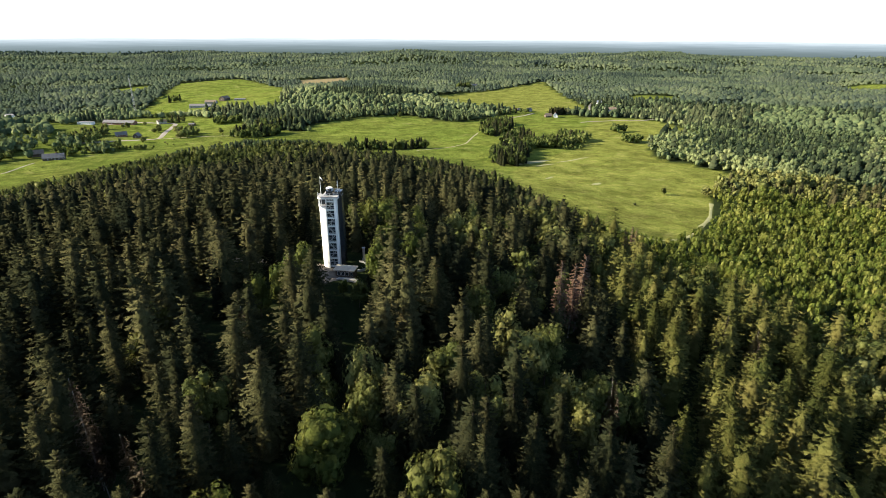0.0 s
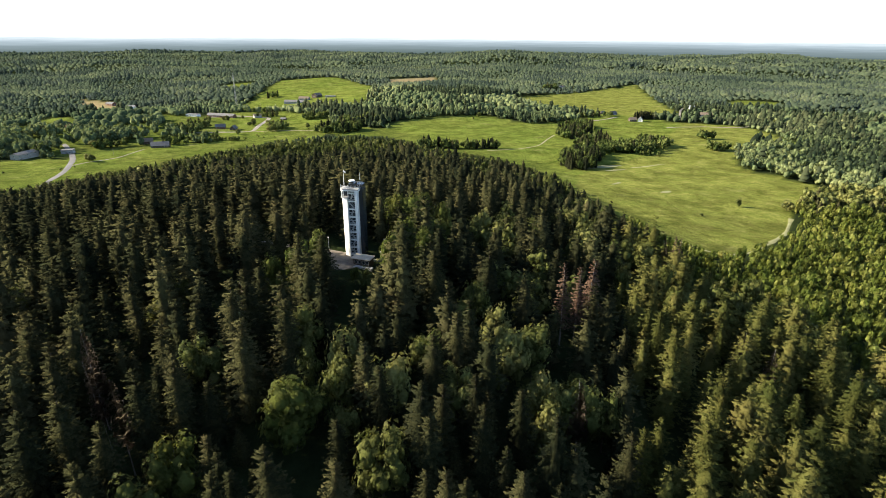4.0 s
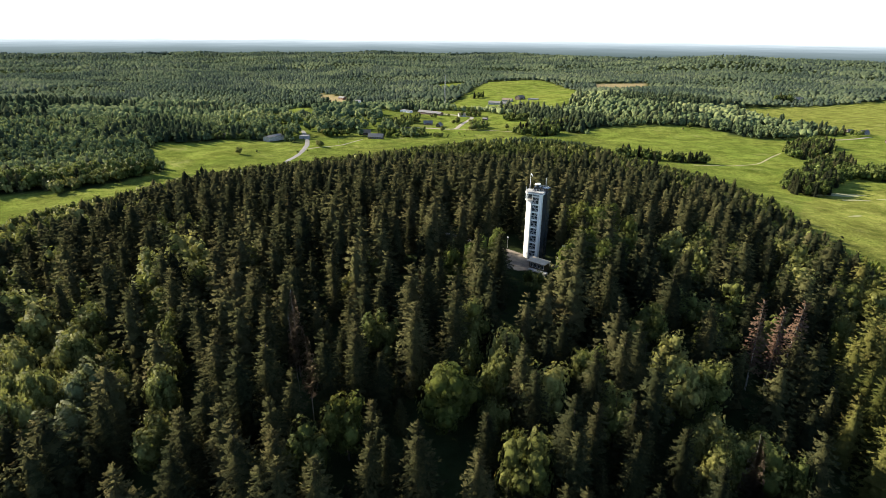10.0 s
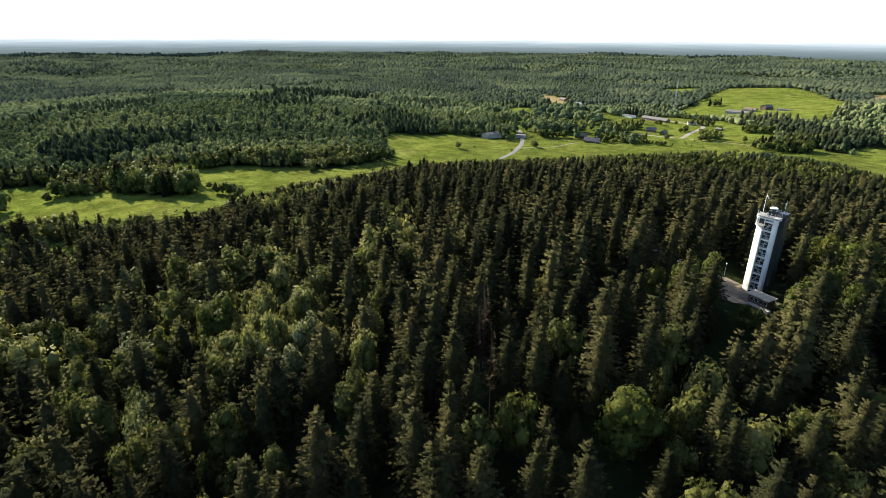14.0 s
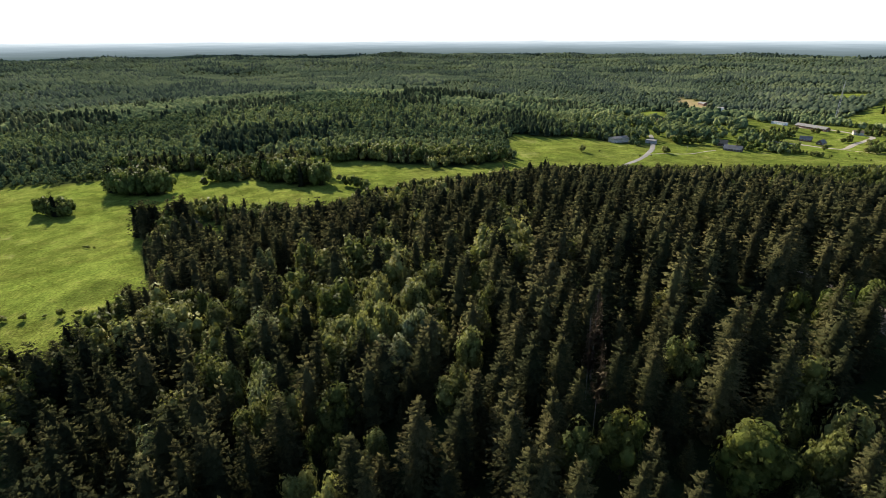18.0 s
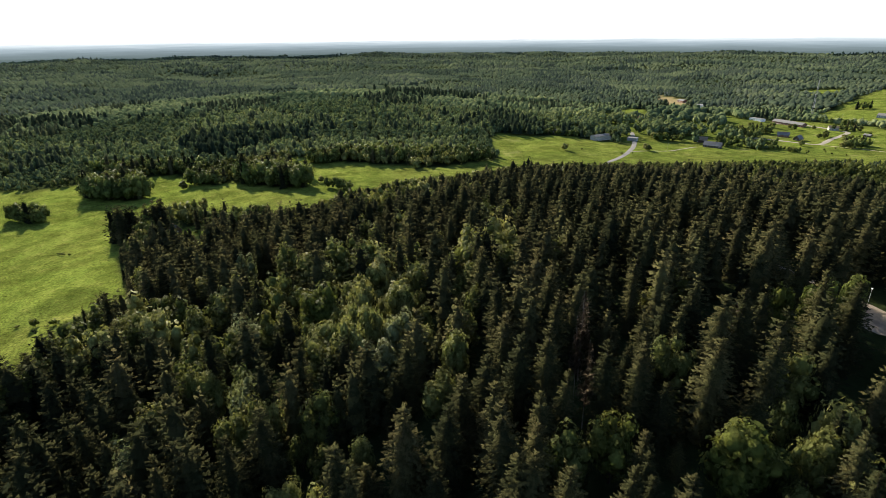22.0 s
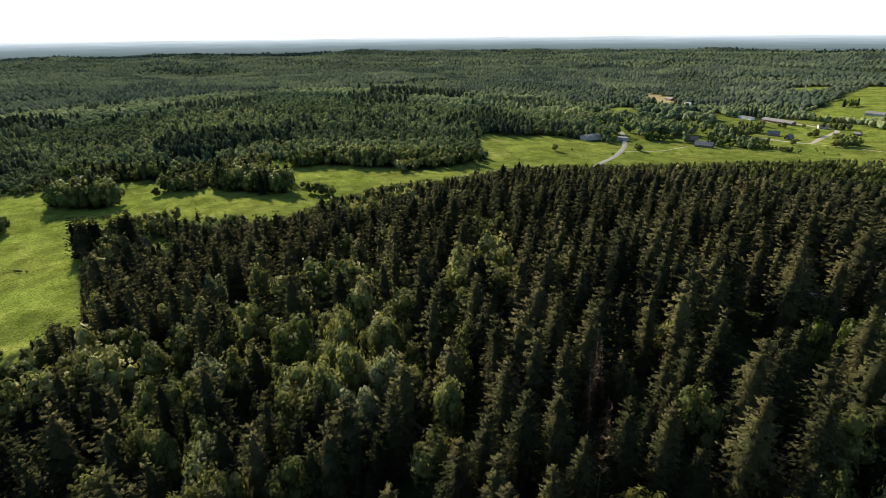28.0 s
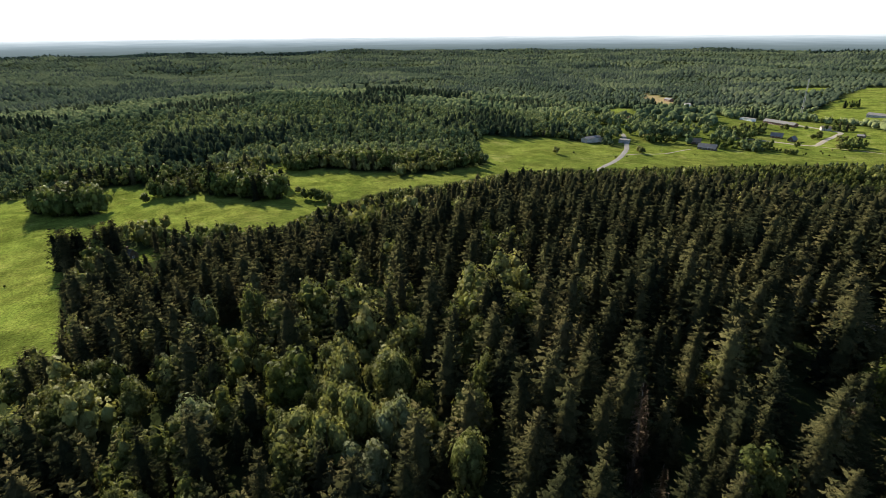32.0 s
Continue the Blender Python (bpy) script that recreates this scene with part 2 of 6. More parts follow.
def near_line(x, y, line):
    """Distance to a line of points."""
    best = np.full(np.asarray(x, float).shape, 1e9)
    for (ax, ay), (bx, by) in zip(line, line[1:]):
        t = np.clip(((x - ax) * (bx - ax) + (y - ay) * (by - ay)) / ((bx - ax) ** 2 + (by - ay) ** 2), 0, 1)
        best = np.minimum(best, np.hypot(x - ax - t * (bx - ax), y - ay - t * (by - ay)))
    return best


# open land, by its outline on the plan
HAY_MEADOW = [(169, 241), (175, 196), (190, 164), (193, 128), (211, 99), (253, 119), (306, 165), (340, 208), (382, 241), (440, 267), (420, 322), (398, 364), (422, 421), (504, 509), (552, 477), (606, 606), (595, 690), (519, 732), (425, 594), (344, 457), (274, 406), (203, 333)]
ROUND_MEADOW = [(-8, 707), (58, 754), (171, 797), (246, 715), (267, 594), (227, 512), (172, 411), (176, 330), (156, 392), (142, 476), (36, 610)]
UPPER_MEADOW = [(267, 1046), (485, 1223), (744, 1443), (620, 1060), (570, 843), (471, 806), (405, 835), (318, 919)]
BRIGHT_FIELD = [(-306, 998), (-302, 1452), (-185, 1559), (-37, 1263), (-40, 959), (-69, 917), (-149, 930), (-260, 926)]
BROWN_FIELD = [(0, 1325), (-5, 1480), (151, 1668), (156, 1476), (60, 1262), (30, 1262)]
VILLAGE_GREEN = [(-384, 797), (-289, 914), (-198, 894), (-96, 798), (-84, 646), (-96, 559), (-179, 556), (-250, 602), (-316, 662)]
VILLAGE_FIELD = [(-526, 377), (-460, 462), (-376, 484), (-291, 618), (-239, 576), (-285, 481), (-334, 398), (-348, 288), (-388, 257), (-454, 295)]
WEST_MEADOW = [(-700, -300), (-600, -158), (-592, -124), (-522, -128), (-486, -93), (-569, -71), (-563, -43), (-486, -30), (-498, -10), (-448, 8), (-449, 35), (-559, 72), (-555, 99), (-513, 105), (-466, 133), (-436, 172), (-393, 97), (-385, 33), (-374, 5), (-368, -36), (-406, -58), (-407, -87), (-451, -109), (-403, -126), (-247, -155), (-252, -170), (-246, -180), (-224, -184), (-207, -190), (-214, -212), (-301, -320)]
CLEARCUT = [(-717, 1177), (-613, 1120), (-520, 965), (-566, 950), (-628, 1030)]
YARD_LAWN = [(-376, 523), (-351, 551), (-280, 567), (-253, 522), (-258, 454), (-280, 406), (-326, 425)]
SMALL_LAWN = [(-619, 834), (-590, 898), (-488, 742), (-520, 700)]
LINK_MEADOW = [(155, 392), (169, 241), (274, 406), (344, 457), (425, 594), (519, 732), (471, 806), (405, 835), (319, 750), (246, 715), (267, 594), (227, 512)]
FAR_CLEARINGS = [(1640, 1110, 120, 70), (796, 949, 60, 60), (-404, 1370, 50, 75), (548, 527, 42, 14)]
OPEN = [YARD_LAWN, SMALL_LAWN, LINK_MEADOW, HAY_MEADOW, ROUND_MEADOW, UPPER_MEADOW, BRIGHT_FIELD, BROWN_FIELD, VILLAGE_GREEN, VILLAGE_FIELD, WEST_MEADOW, CLEARCUT]
DRY = [HAY_MEADOW, UPPER_MEADOW]
SOIL = [BROWN_FIELD, CLEARCUT]
# roads: line and half width
MAIN_ROAD = [(-300, 290), (-318, 345), (-337, 418), (-362, 476), (-389, 523), (-432, 586)]
FARM_ROAD = [(-318, 840), (-272, 852), (-221, 831), (-205, 817), (-207, 753), (-206, 687), (-224, 686), (-257, 681), (-324, 675)]
FIELD_TRACK = [(-206, 687), (-148, 676), (-63, 674)]
YARD_PATH = [(-341, 433), (-337, 459), (-318, 493), (-310, 544)]
EAST_DRIVE = [(530, 764), (591, 878), (621, 923)]
EAST_LANE = [(464, 678), (538, 694), (584, 674), (661, 703), (756, 701)]
HOUSE_LANE = [(333, 748), (366, 761), (407, 783), (432, 805)]
MEADOW_TRACK = [(130, 472), (174, 482), (210, 523), (257, 614)]
HAY_EDGE = [(197, 124), (212, 101), (245, 113), (299, 158), (329, 193)]
TOWER_DRIVE = [(-4, 4), (-22, 12), (-50, 26)]
ROADS = [(MAIN_ROAD, 3.2), (FARM_ROAD, 3.5), (FIELD_TRACK, 2.0), (YARD_PATH, 1.5), (EAST_DRIVE, 2.0), (EAST_LANE, 2.5), (HOUSE_LANE, 2.0), (TOWER_DRIVE, 2.0)]
# yards and lawns kept free of wood: x, y, radius
YARDS = [(-419, 486, 18), (-386, 512, 22), (-295, 558, 16), (-324, 586, 12), (-343, 848, 30), (-296, 846, 34), (-230, 826, 16), (-262, 716, 16), (-238, 704, 14),
         (-319, 713, 16), (-500, 951, 18), (-697, 1189, 14), (-601, 1082, 16), (-481, 697, 9), (-483, 464, 16), (-191, 1005, 26), (-155, 1064, 22), (-133, 932, 14),
         (449, 748, 16), (432, 827, 12), (600, 805, 20), (629, 906, 10), (472, 1308, 12), (-354, -103, 11), (-340, 628, 8), (-421, 664, 14), (-394, 742, 20)]
# the village park: thin leafy wood over lawns, by centre and half axes
PARK = (-430, 690, 175, 195)


def in_park(x, y):
    return ((x - PARK[0]) / PARK[2]) ** 2 + ((y - PARK[1]) / PARK[3]) ** 2 < 1


def open_land(x, y):
    o = np.zeros(np.asarray(x, float).shape, bool)
    for cx, cy, rx, ry in FAR_CLEARINGS:
        o |= ((x - cx) / rx) ** 2 + ((y - cy) / ry) ** 2 < 1
    for poly in OPEN:
        o |= inside(x, y, poly)
    return o


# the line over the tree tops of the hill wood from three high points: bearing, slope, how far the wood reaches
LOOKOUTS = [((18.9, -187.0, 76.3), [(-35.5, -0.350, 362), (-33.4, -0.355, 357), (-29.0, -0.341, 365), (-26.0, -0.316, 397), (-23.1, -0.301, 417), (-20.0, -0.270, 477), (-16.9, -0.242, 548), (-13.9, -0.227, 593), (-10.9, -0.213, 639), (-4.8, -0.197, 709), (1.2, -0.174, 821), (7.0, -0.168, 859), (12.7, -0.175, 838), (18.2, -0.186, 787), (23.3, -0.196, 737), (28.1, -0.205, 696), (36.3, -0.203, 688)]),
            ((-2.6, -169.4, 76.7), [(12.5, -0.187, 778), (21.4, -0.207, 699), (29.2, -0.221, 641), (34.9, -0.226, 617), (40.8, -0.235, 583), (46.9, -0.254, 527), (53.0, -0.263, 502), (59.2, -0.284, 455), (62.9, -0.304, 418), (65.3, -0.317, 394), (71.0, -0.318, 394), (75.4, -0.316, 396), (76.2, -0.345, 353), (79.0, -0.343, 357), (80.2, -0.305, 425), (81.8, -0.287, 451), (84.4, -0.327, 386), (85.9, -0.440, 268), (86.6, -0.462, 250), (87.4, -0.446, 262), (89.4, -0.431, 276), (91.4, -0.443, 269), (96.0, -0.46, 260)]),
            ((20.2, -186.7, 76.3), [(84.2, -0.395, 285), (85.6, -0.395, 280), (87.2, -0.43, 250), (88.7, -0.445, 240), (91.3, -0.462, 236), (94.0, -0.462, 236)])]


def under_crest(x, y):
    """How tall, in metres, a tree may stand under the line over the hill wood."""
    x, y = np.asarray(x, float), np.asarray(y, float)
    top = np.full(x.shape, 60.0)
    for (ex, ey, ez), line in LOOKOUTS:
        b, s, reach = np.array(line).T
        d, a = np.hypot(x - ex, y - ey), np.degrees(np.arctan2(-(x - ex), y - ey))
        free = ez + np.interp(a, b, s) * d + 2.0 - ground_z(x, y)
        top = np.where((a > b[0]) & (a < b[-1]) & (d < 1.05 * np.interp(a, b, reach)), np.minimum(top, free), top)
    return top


def build_mesh(name, verts, faces, material, tint=None, smooth=False, normals=None, slots=None):
    """A mesh from arrays of corners and of triangles or quads; foliage also carries the normals of its crown."""
    me = bpy.data.meshes.new(name)
    k = faces.shape[1]
    me.vertices.add(len(verts))
    me.vertices.foreach_set("co", np.ascontiguousarray(verts, np.float32).ravel())
    me.loops.add(faces.size)
    me.loops.foreach_set("vertex_index", np.ascontiguousarray(faces, np.int32).ravel())
    me.polygons.add(len(faces))
    me.polygons.foreach_set("loop_start", np.arange(0, faces.size, k, dtype=np.int32))
    if tint is not None:
        at = me.attributes.new("tint", "FLOAT", "POINT")
        at.data.foreach_set("value", np.ascontiguousarray(tint, np.float32))
    me.polygons.foreach_set("use_smooth", np.full(len(faces), smooth))
    me.update(calc_edges=True)
    for m in material if isinstance(material, tuple) else (material,):
        me.materials.append(m)
    if slots is not None and isinstance(material, tuple):
        me.polygons.foreach_set("material_index", np.ascontiguousarray(slots, np.int32))
    if normals is not None:
        me.normals_split_custom_set_from_vertices(np.ascontiguousarray(normals, np.float32))
    return me


# ---- ground: one sheet to the horizon ----
def ground_material():
    m, n, l, out = base_material("land")
    cov = n.new("ShaderNodeAttribute")
    cov.attribute_name = "cover"
    sep = n.new("ShaderNodeSeparateColor")
    l.new(cov.outputs["Color"], sep.inputs[0])
    geo = n.new("ShaderNodeNewGeometry")
    pos = geo.outputs["Position"]
    big, midn, fine = noise_node(n, l, 0.012, 5, 0.6, pos), noise_node(n, l, 0.11, 8, 0.78, pos), noise_node(n, l, 0.9, 6, 0.8, pos)
    stretch = n.new("ShaderNodeMapping")
    stretch.inputs["Rotation"].default_value = (0, 0, 0.6)
    stretch.inputs["Scale"].default_value = (0.30, 0.035, 0.1)
    l.new(pos, stretch.inputs["Vector"])
    rows = noise_node(n, l, 1.0, 3, 0.6, stretch.outputs[0])
    green = ramp(n, l, midn.outputs[0], [(0.30, (0.056, 0.084, 0.014)), (0.55, (0.100, 0.127, 0.023)), (0.75, (0.160, 0.166, 0.042))])
    dry = ramp(n, l, midn.outputs[0], [(0.32, (0.088, 0.106, 0.020)), (0.55, (0.150, 0.154, 0.036)), (0.78, (0.250, 0.228, 0.082))])
    patch = ramp(n, l, big.outputs[0], [(0.42, (0, 0, 0)), (0.66, (0.45, 0.45, 0.45))])
    grass = mix(n, l, green, dry, patch)
    grass = mix(n, l, grass, dry, sep.outputs[1])
    grass = mix(n, l, grass, rows.outputs[0], 0.10, "OVERLAY")
    tuft = ramp(n, l, fine.outputs[0], [(0.36, (0.10, 0.10, 0.10)), (0.62, (0.88, 0.88, 0.88))])
    grass = mix(n, l, grass, tuft, 0.8, "OVERLAY")
    mott = ramp(n, l, noise_node(n, l, 0.045, 5, 0.65, pos).outputs[0], [(0.36, (0.2, 0.2, 0.2)), (0.62, (0.8, 0.8, 0.8))])
    grass = mix(n, l, grass, mott, 0.5, "OVERLAY")
    hay = ramp(n, l, noise_node(n, l, 0.028, 7, 0.72, pos).outputs[0], [(0.60, (0, 0, 0)), (0.72, (0.8, 0.8, 0.8))])
    grass = mix(n, l, grass, mix(n, l, grass, (0.34, 0.31, 0.13), 0.6), hay)
    soil = ramp(n, l, midn.outputs[0], [(0.35, (0.21, 0.155, 0.080)), (0.7, (0.32, 0.26, 0.150))])
    # forest floor near black: shade between the trees is put into its colour
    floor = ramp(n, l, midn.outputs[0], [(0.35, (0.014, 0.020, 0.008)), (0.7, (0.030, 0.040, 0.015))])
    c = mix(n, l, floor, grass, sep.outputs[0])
    c = mix(n, l, c, soil, sep.outputs[2])
    p = n.new("ShaderNodeBsdfPrincipled")
    l.new(c, p.inputs["Base Color"])
    p.inputs["Roughness"].default_value = 0.95
    p.inputs["Specular IOR Level"].default_value = 0.0
    b = n.new("ShaderNodeBump")
    b.inputs["Strength"].default_value, b.inputs["Distance"].default_value = 0.8, 0.35
    l.new(fine.outputs[0], b.inputs["Height"])
    l.new(b.outputs[0], p.inputs["Normal"])
    l.new(p.outputs[0], out.inputs[0])
    return m


ang = np.concatenate([np.arange(-60, 105, 0.5), np.arange(105, 300, 6.0)])
rad = [0.02, 3.0]
while rad[-1] < 4700:
    rad.append(rad[-1] * 1.022 + 0.5)
rad = np.array(rad)
AA, RR = np.meshgrid(np.radians(ang), rad, indexing="ij")
GX, GY = EYE[0] - np.sin(AA) * RR, EYE[1] + np.cos(AA) * RR
GZ = ground_z(GX, GY)
ni, nj = GX.shape
idx = np.arange(ni * nj).reshape(ni, nj)
nxt = np.roll(idx, -1, axis=0)
gf = np.stack([idx[:, :-1], idx[:, 1:], nxt[:, 1:], nxt[:, :-1]], -1).reshape(-1, 4)[:, ::-1]
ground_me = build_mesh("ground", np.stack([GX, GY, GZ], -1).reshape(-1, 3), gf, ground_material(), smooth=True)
cover = np.zeros((ni * nj, 4), np.float32)
cover[:, 3] = 1
fx, fy = GX.ravel(), GY.ravel()
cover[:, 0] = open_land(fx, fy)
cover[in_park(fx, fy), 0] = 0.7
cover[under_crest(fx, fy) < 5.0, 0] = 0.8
for poly in DRY:
    cover[inside(fx, fy, poly), 1] = 0.75
for poly in SOIL:
    s_ = inside(fx, fy, poly)
    cover[s_, 2], cover[s_, 0] = 0.85, 1
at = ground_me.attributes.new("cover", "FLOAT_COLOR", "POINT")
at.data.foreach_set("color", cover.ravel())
tagged(new("ground", ground_me), "rolling land with hay meadows, fields and forest floor darkened for shade", "ground", kind="structure")


# far country: a glowing upright band, its haze painted in, paler toward the top
def backdrop_material():
    m, n, l, out = base_material("hazy_distance")
    geo = n.new("ShaderNodeNewGeometry")
    sepx = n.new("ShaderNodeSeparateXYZ")
    l.new(geo.outputs["Position"], sepx.inputs[0])
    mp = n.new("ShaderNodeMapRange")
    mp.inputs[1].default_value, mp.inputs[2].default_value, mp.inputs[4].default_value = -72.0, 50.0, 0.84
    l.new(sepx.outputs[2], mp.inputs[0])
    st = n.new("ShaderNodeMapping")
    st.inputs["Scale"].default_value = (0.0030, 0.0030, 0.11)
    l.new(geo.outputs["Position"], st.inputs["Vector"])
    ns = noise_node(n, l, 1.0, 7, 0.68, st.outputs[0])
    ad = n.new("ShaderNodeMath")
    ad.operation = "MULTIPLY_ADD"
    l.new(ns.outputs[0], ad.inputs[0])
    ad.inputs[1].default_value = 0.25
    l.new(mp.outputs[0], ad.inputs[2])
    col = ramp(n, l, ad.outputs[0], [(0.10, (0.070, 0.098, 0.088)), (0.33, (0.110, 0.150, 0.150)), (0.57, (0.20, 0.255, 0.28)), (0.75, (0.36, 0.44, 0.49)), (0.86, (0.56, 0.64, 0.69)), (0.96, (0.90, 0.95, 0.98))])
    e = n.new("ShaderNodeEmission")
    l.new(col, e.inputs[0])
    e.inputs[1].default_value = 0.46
    l.new(e.outputs[0], out.inputs[0])
    return m


bv, bf = [], []
for i in range(181):
    a = radians(-75 + i * 205 / 180)
    top = 49.0 + 1.8 * noise.noise((i * 0.09, 3.1, 0)) + 0.6 * noise.noise((i * 0.4, 7.7, 0))
    for r, z in ((3940, -110), (3950, top), (4010, top - 1), (4010, -110)):
        bv.append((EYE[0] - math.sin(a) * r, EYE[1] + math.cos(a) * r, z))
    if i:
        o = 4 * (i - 1)
        bf += [(o, o + 4, o + 5, o + 1), (o + 1, o + 5, o + 6, o + 2), (o + 2, o + 6, o + 7, o + 3)]
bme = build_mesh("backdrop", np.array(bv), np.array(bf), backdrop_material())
tagged(new("backdrop", bme), "blue plain on the horizon, with haze painted in", "backdrop", kind="structure")


# ---- trees ----
# a crown is four arrays: corners, triangles, the normals of the mass that the sprays lie on, and which triangles are body (0) or spray (1)
def unit(v):
    return v / (np.linalg.norm(v, axis=-1, keepdims=True) + 1e-9)


def spruce_arrays(rng, h, r, whorls, branches, tufts=4, bare=0.08, ragged=0.25, spray=0.55):
    """Boughs of a spruce: tapering whorls of drooping spines, each hung with folded sprays of needles."""
    V, F, N = [], [], []
    seed = rng.random() * 90
    for k in range(whorls):
        u = ((k + rng.random() * 0.8) / whorls) ** 0.92
        z = h * (bare + (0.985 - bare) * u)
        R = r * min(1.0, (1.02 - z / h) ** 0.70 * 1.22) * (0.66 + 0.34 * min(1, (u + 0.12) / 0.35)) + 0.10
        nb = branches if u < 0.75 else max(4, branches - 3)
        a0 = rng.random() * 6.28
        for b in range(nb):
            a = a0 + 6.2832 * (b + rng.uniform(-0.4, 0.4)) / nb
            ca, sa = math.cos(a), math.sin(a)
            L = R * rng.uniform(1 - ragged, 1 + ragged * 0.8) * (1 + 0.30 * noise.noise((ca * 1.4 + seed, sa * 1.4, z * 0.28)))
            up = rng.uniform(0.25, 0.7) if u > 0.88 else rng.uniform(-0.42, -0.10)
            zb = z + rng.uniform(-0.35, 0.35)
            side_n = np.array([-sa, ca, 0.0])
            for t in range(tufts):
                f = (t + 0.75 + rng.uniform(-0.2, 0.2)) / (tufts - 0.1)
                f = min(f, 1.05)
                reach = spray * rng.uniform(0.7, 1.35) * (0.55 + 0.45 * min(1.0, L / 2.5))
                s0, s1 = max(0.0, L * f - reach), L * f + 0.6 * reach
                w = 0.52 * reach * rng.uniform(0.7, 1.3)
                off = rng.uniform(-0.20, 0.20) * L * f
                curl = 0.10 * L * f * f
                hang = w * rng.uniform(0.55, 1.2)
                o, zm = len(V), zb + up * L * f * 0.92 + curl
                for q, sd, dz in ((s0, 0.0, -up * (f * L - s0) * 0.6), (0.5 * (s0 + s1), w, -hang), (s1, 0.0, up * 0.08 * L + rng.uniform(-0.1, 0.25) * w), (0.5 * (s0 + s1), -w, -hang)):
                    V.append((ca * q - sa * (sd + off), sa * q + ca * (sd + off), zm + dz))
                    n_ = np.array([ca, sa, 0.0]) * rng.uniform(0.6, 1.0) + side_n * (0.45 * (1 if sd > 0 else -1 if sd < 0 else 0)) + np.array([0, 0, rng.uniform(0.25, 0.75)])
                    N.append(n_)
                F += [(o, o + 2, o + 1), (o, o + 3, o + 2)]
    return np.array(V), np.array(F), unit(np.array(N)), np.ones(len(F), int)


def broad_arrays(rng, h, r, lobes, clumps, size, low=-0.55, body=0.0):
    """Leaf sprays of a broadleaf crown on several swelling lobes; each lobe may hold a closed, uneven body of its own."""
    V, F, N, bodies = [], [], [], []
    cz, hz = h * 0.62, h * 0.38
    for k in range(lobes):
        th, ph = rng.random() * 6.283, math.acos(rng.uniform(low, 1.0))
        d = rng.uniform(0.42, 0.76) if k else 0.0
        c = np.array([math.cos(th) * math.sin(ph) * r * d, math.sin(th) * math.sin(ph) * r * d, cz + math.cos(ph) * hz * d])
        R = r * rng.uniform(0.28, 0.52) * (1.35 if k == 0 else 1)
        if body:
            bodies.append(lump_arrays(rng, c, R * body))
        for j in range(clumps):
            v = np.array([rng.gauss(0, 1), rng.gauss(0, 1), rng.gauss(0.45, 1)])
            v /= np.linalg.norm(v)
            p = c + v * R * rng.uniform(0.80, 1.10) * np.array([1, 1, 1.08])
            t = np.cross(v, (rng.gauss(0, 1), rng.gauss(0, 1), rng.gauss(0, 1)))
            t /= np.linalg.norm(t) + 1e-9
            b = np.cross(v, t) + v * rng.uniform(-0.75, 0.75)
            s = size * rng.uniform(0.55, 1.45)
            o = len(V)
            V += [p - t * s, p + b * s * 0.7 + v * s * 0.2, p + t * s * rng.uniform(0.7, 1.2), p - b * s * 0.8 - v * s * 0.2]
            fn = np.cross(V[o + 1] - V[o], V[o + 2] - V[o])
            n_ = v * 0.9 + np.array([rng.gauss(0, 0.28), rng.gauss(0, 0.28), rng.gauss(0.22, 0.28)])
            N += [n_] * 4
            F += [(o, o + 1, o + 2), (o, o + 2, o + 3)] if fn @ v > 0 else [(o, o + 2, o + 1), (o, o + 3, o + 2)]
    shape = np.array(V), np.array(F), unit(np.array(N)), np.ones(len(F), int)
    return merge(shape, *bodies) if bodies else shape


PHI = (1 + 5 ** 0.5) / 2
ICO_V = np.array([(-1, PHI, 0), (1, PHI, 0), (-1, -PHI, 0), (1, -PHI, 0), (0, -1, PHI), (0, 1, PHI), (0, -1, -PHI), (0, 1, -PHI), (PHI, 0, -1), (PHI, 0, 1), (-PHI, 0, -1), (-PHI, 0, 1)], float)
ICO_V /= np.linalg.norm(ICO_V[0])
ICO_F = np.array([(0, 11, 5), (0, 5, 1), (0, 1, 7), (0, 7, 10), (0, 10, 11), (1, 5, 9), (5, 11, 4), (11, 10, 2), (10, 7, 6), (7, 1, 8),
                  (3, 9, 4), (3, 4, 2), (3, 2, 6), (3, 6, 8), (3, 8, 9), (4, 9, 5), (2, 4, 11), (6, 2, 10), (8, 6, 7), (9, 8, 1)])


def merge(*shapes):
    V, F, N, K, o = [], [], [], [], 0
    for v, f, nn, kk in shapes:
        V.append(v)
        F.append(f + o)
        N.append(nn)
        K.append(kk)
        o += len(v)
    return np.concatenate(V), np.concatenate(F), np.concatenate(N), np.concatenate(K)


def lump_arrays(rng, c, R, tall=1.0):
    """One closed, uneven lump of leaves."""
    J = np.array([[rng.uniform(0.78, 1.22)] for _ in range(12)])
    U = ICO_V @ np.array(Euler((rng.random() * 3, rng.random() * 3, rng.random() * 3)).to_matrix()).T
    V = U * J * R
    V[:, 2] *= tall
    return V + c, ICO_F, U, np.zeros(len(ICO_F), int)


def grounded(shape, foot=0.03):
    """The same crown with its skirt let down close to the ground."""
    V, F, N, K = shape
    V = V.copy()
    lo, hi = V[:, 2].min(), V[:, 2].max()
    V[:, 2] = foot * hi + (V[:, 2] - lo) / (hi - lo) * hi * (1 - foot)
    return V, F, N, K


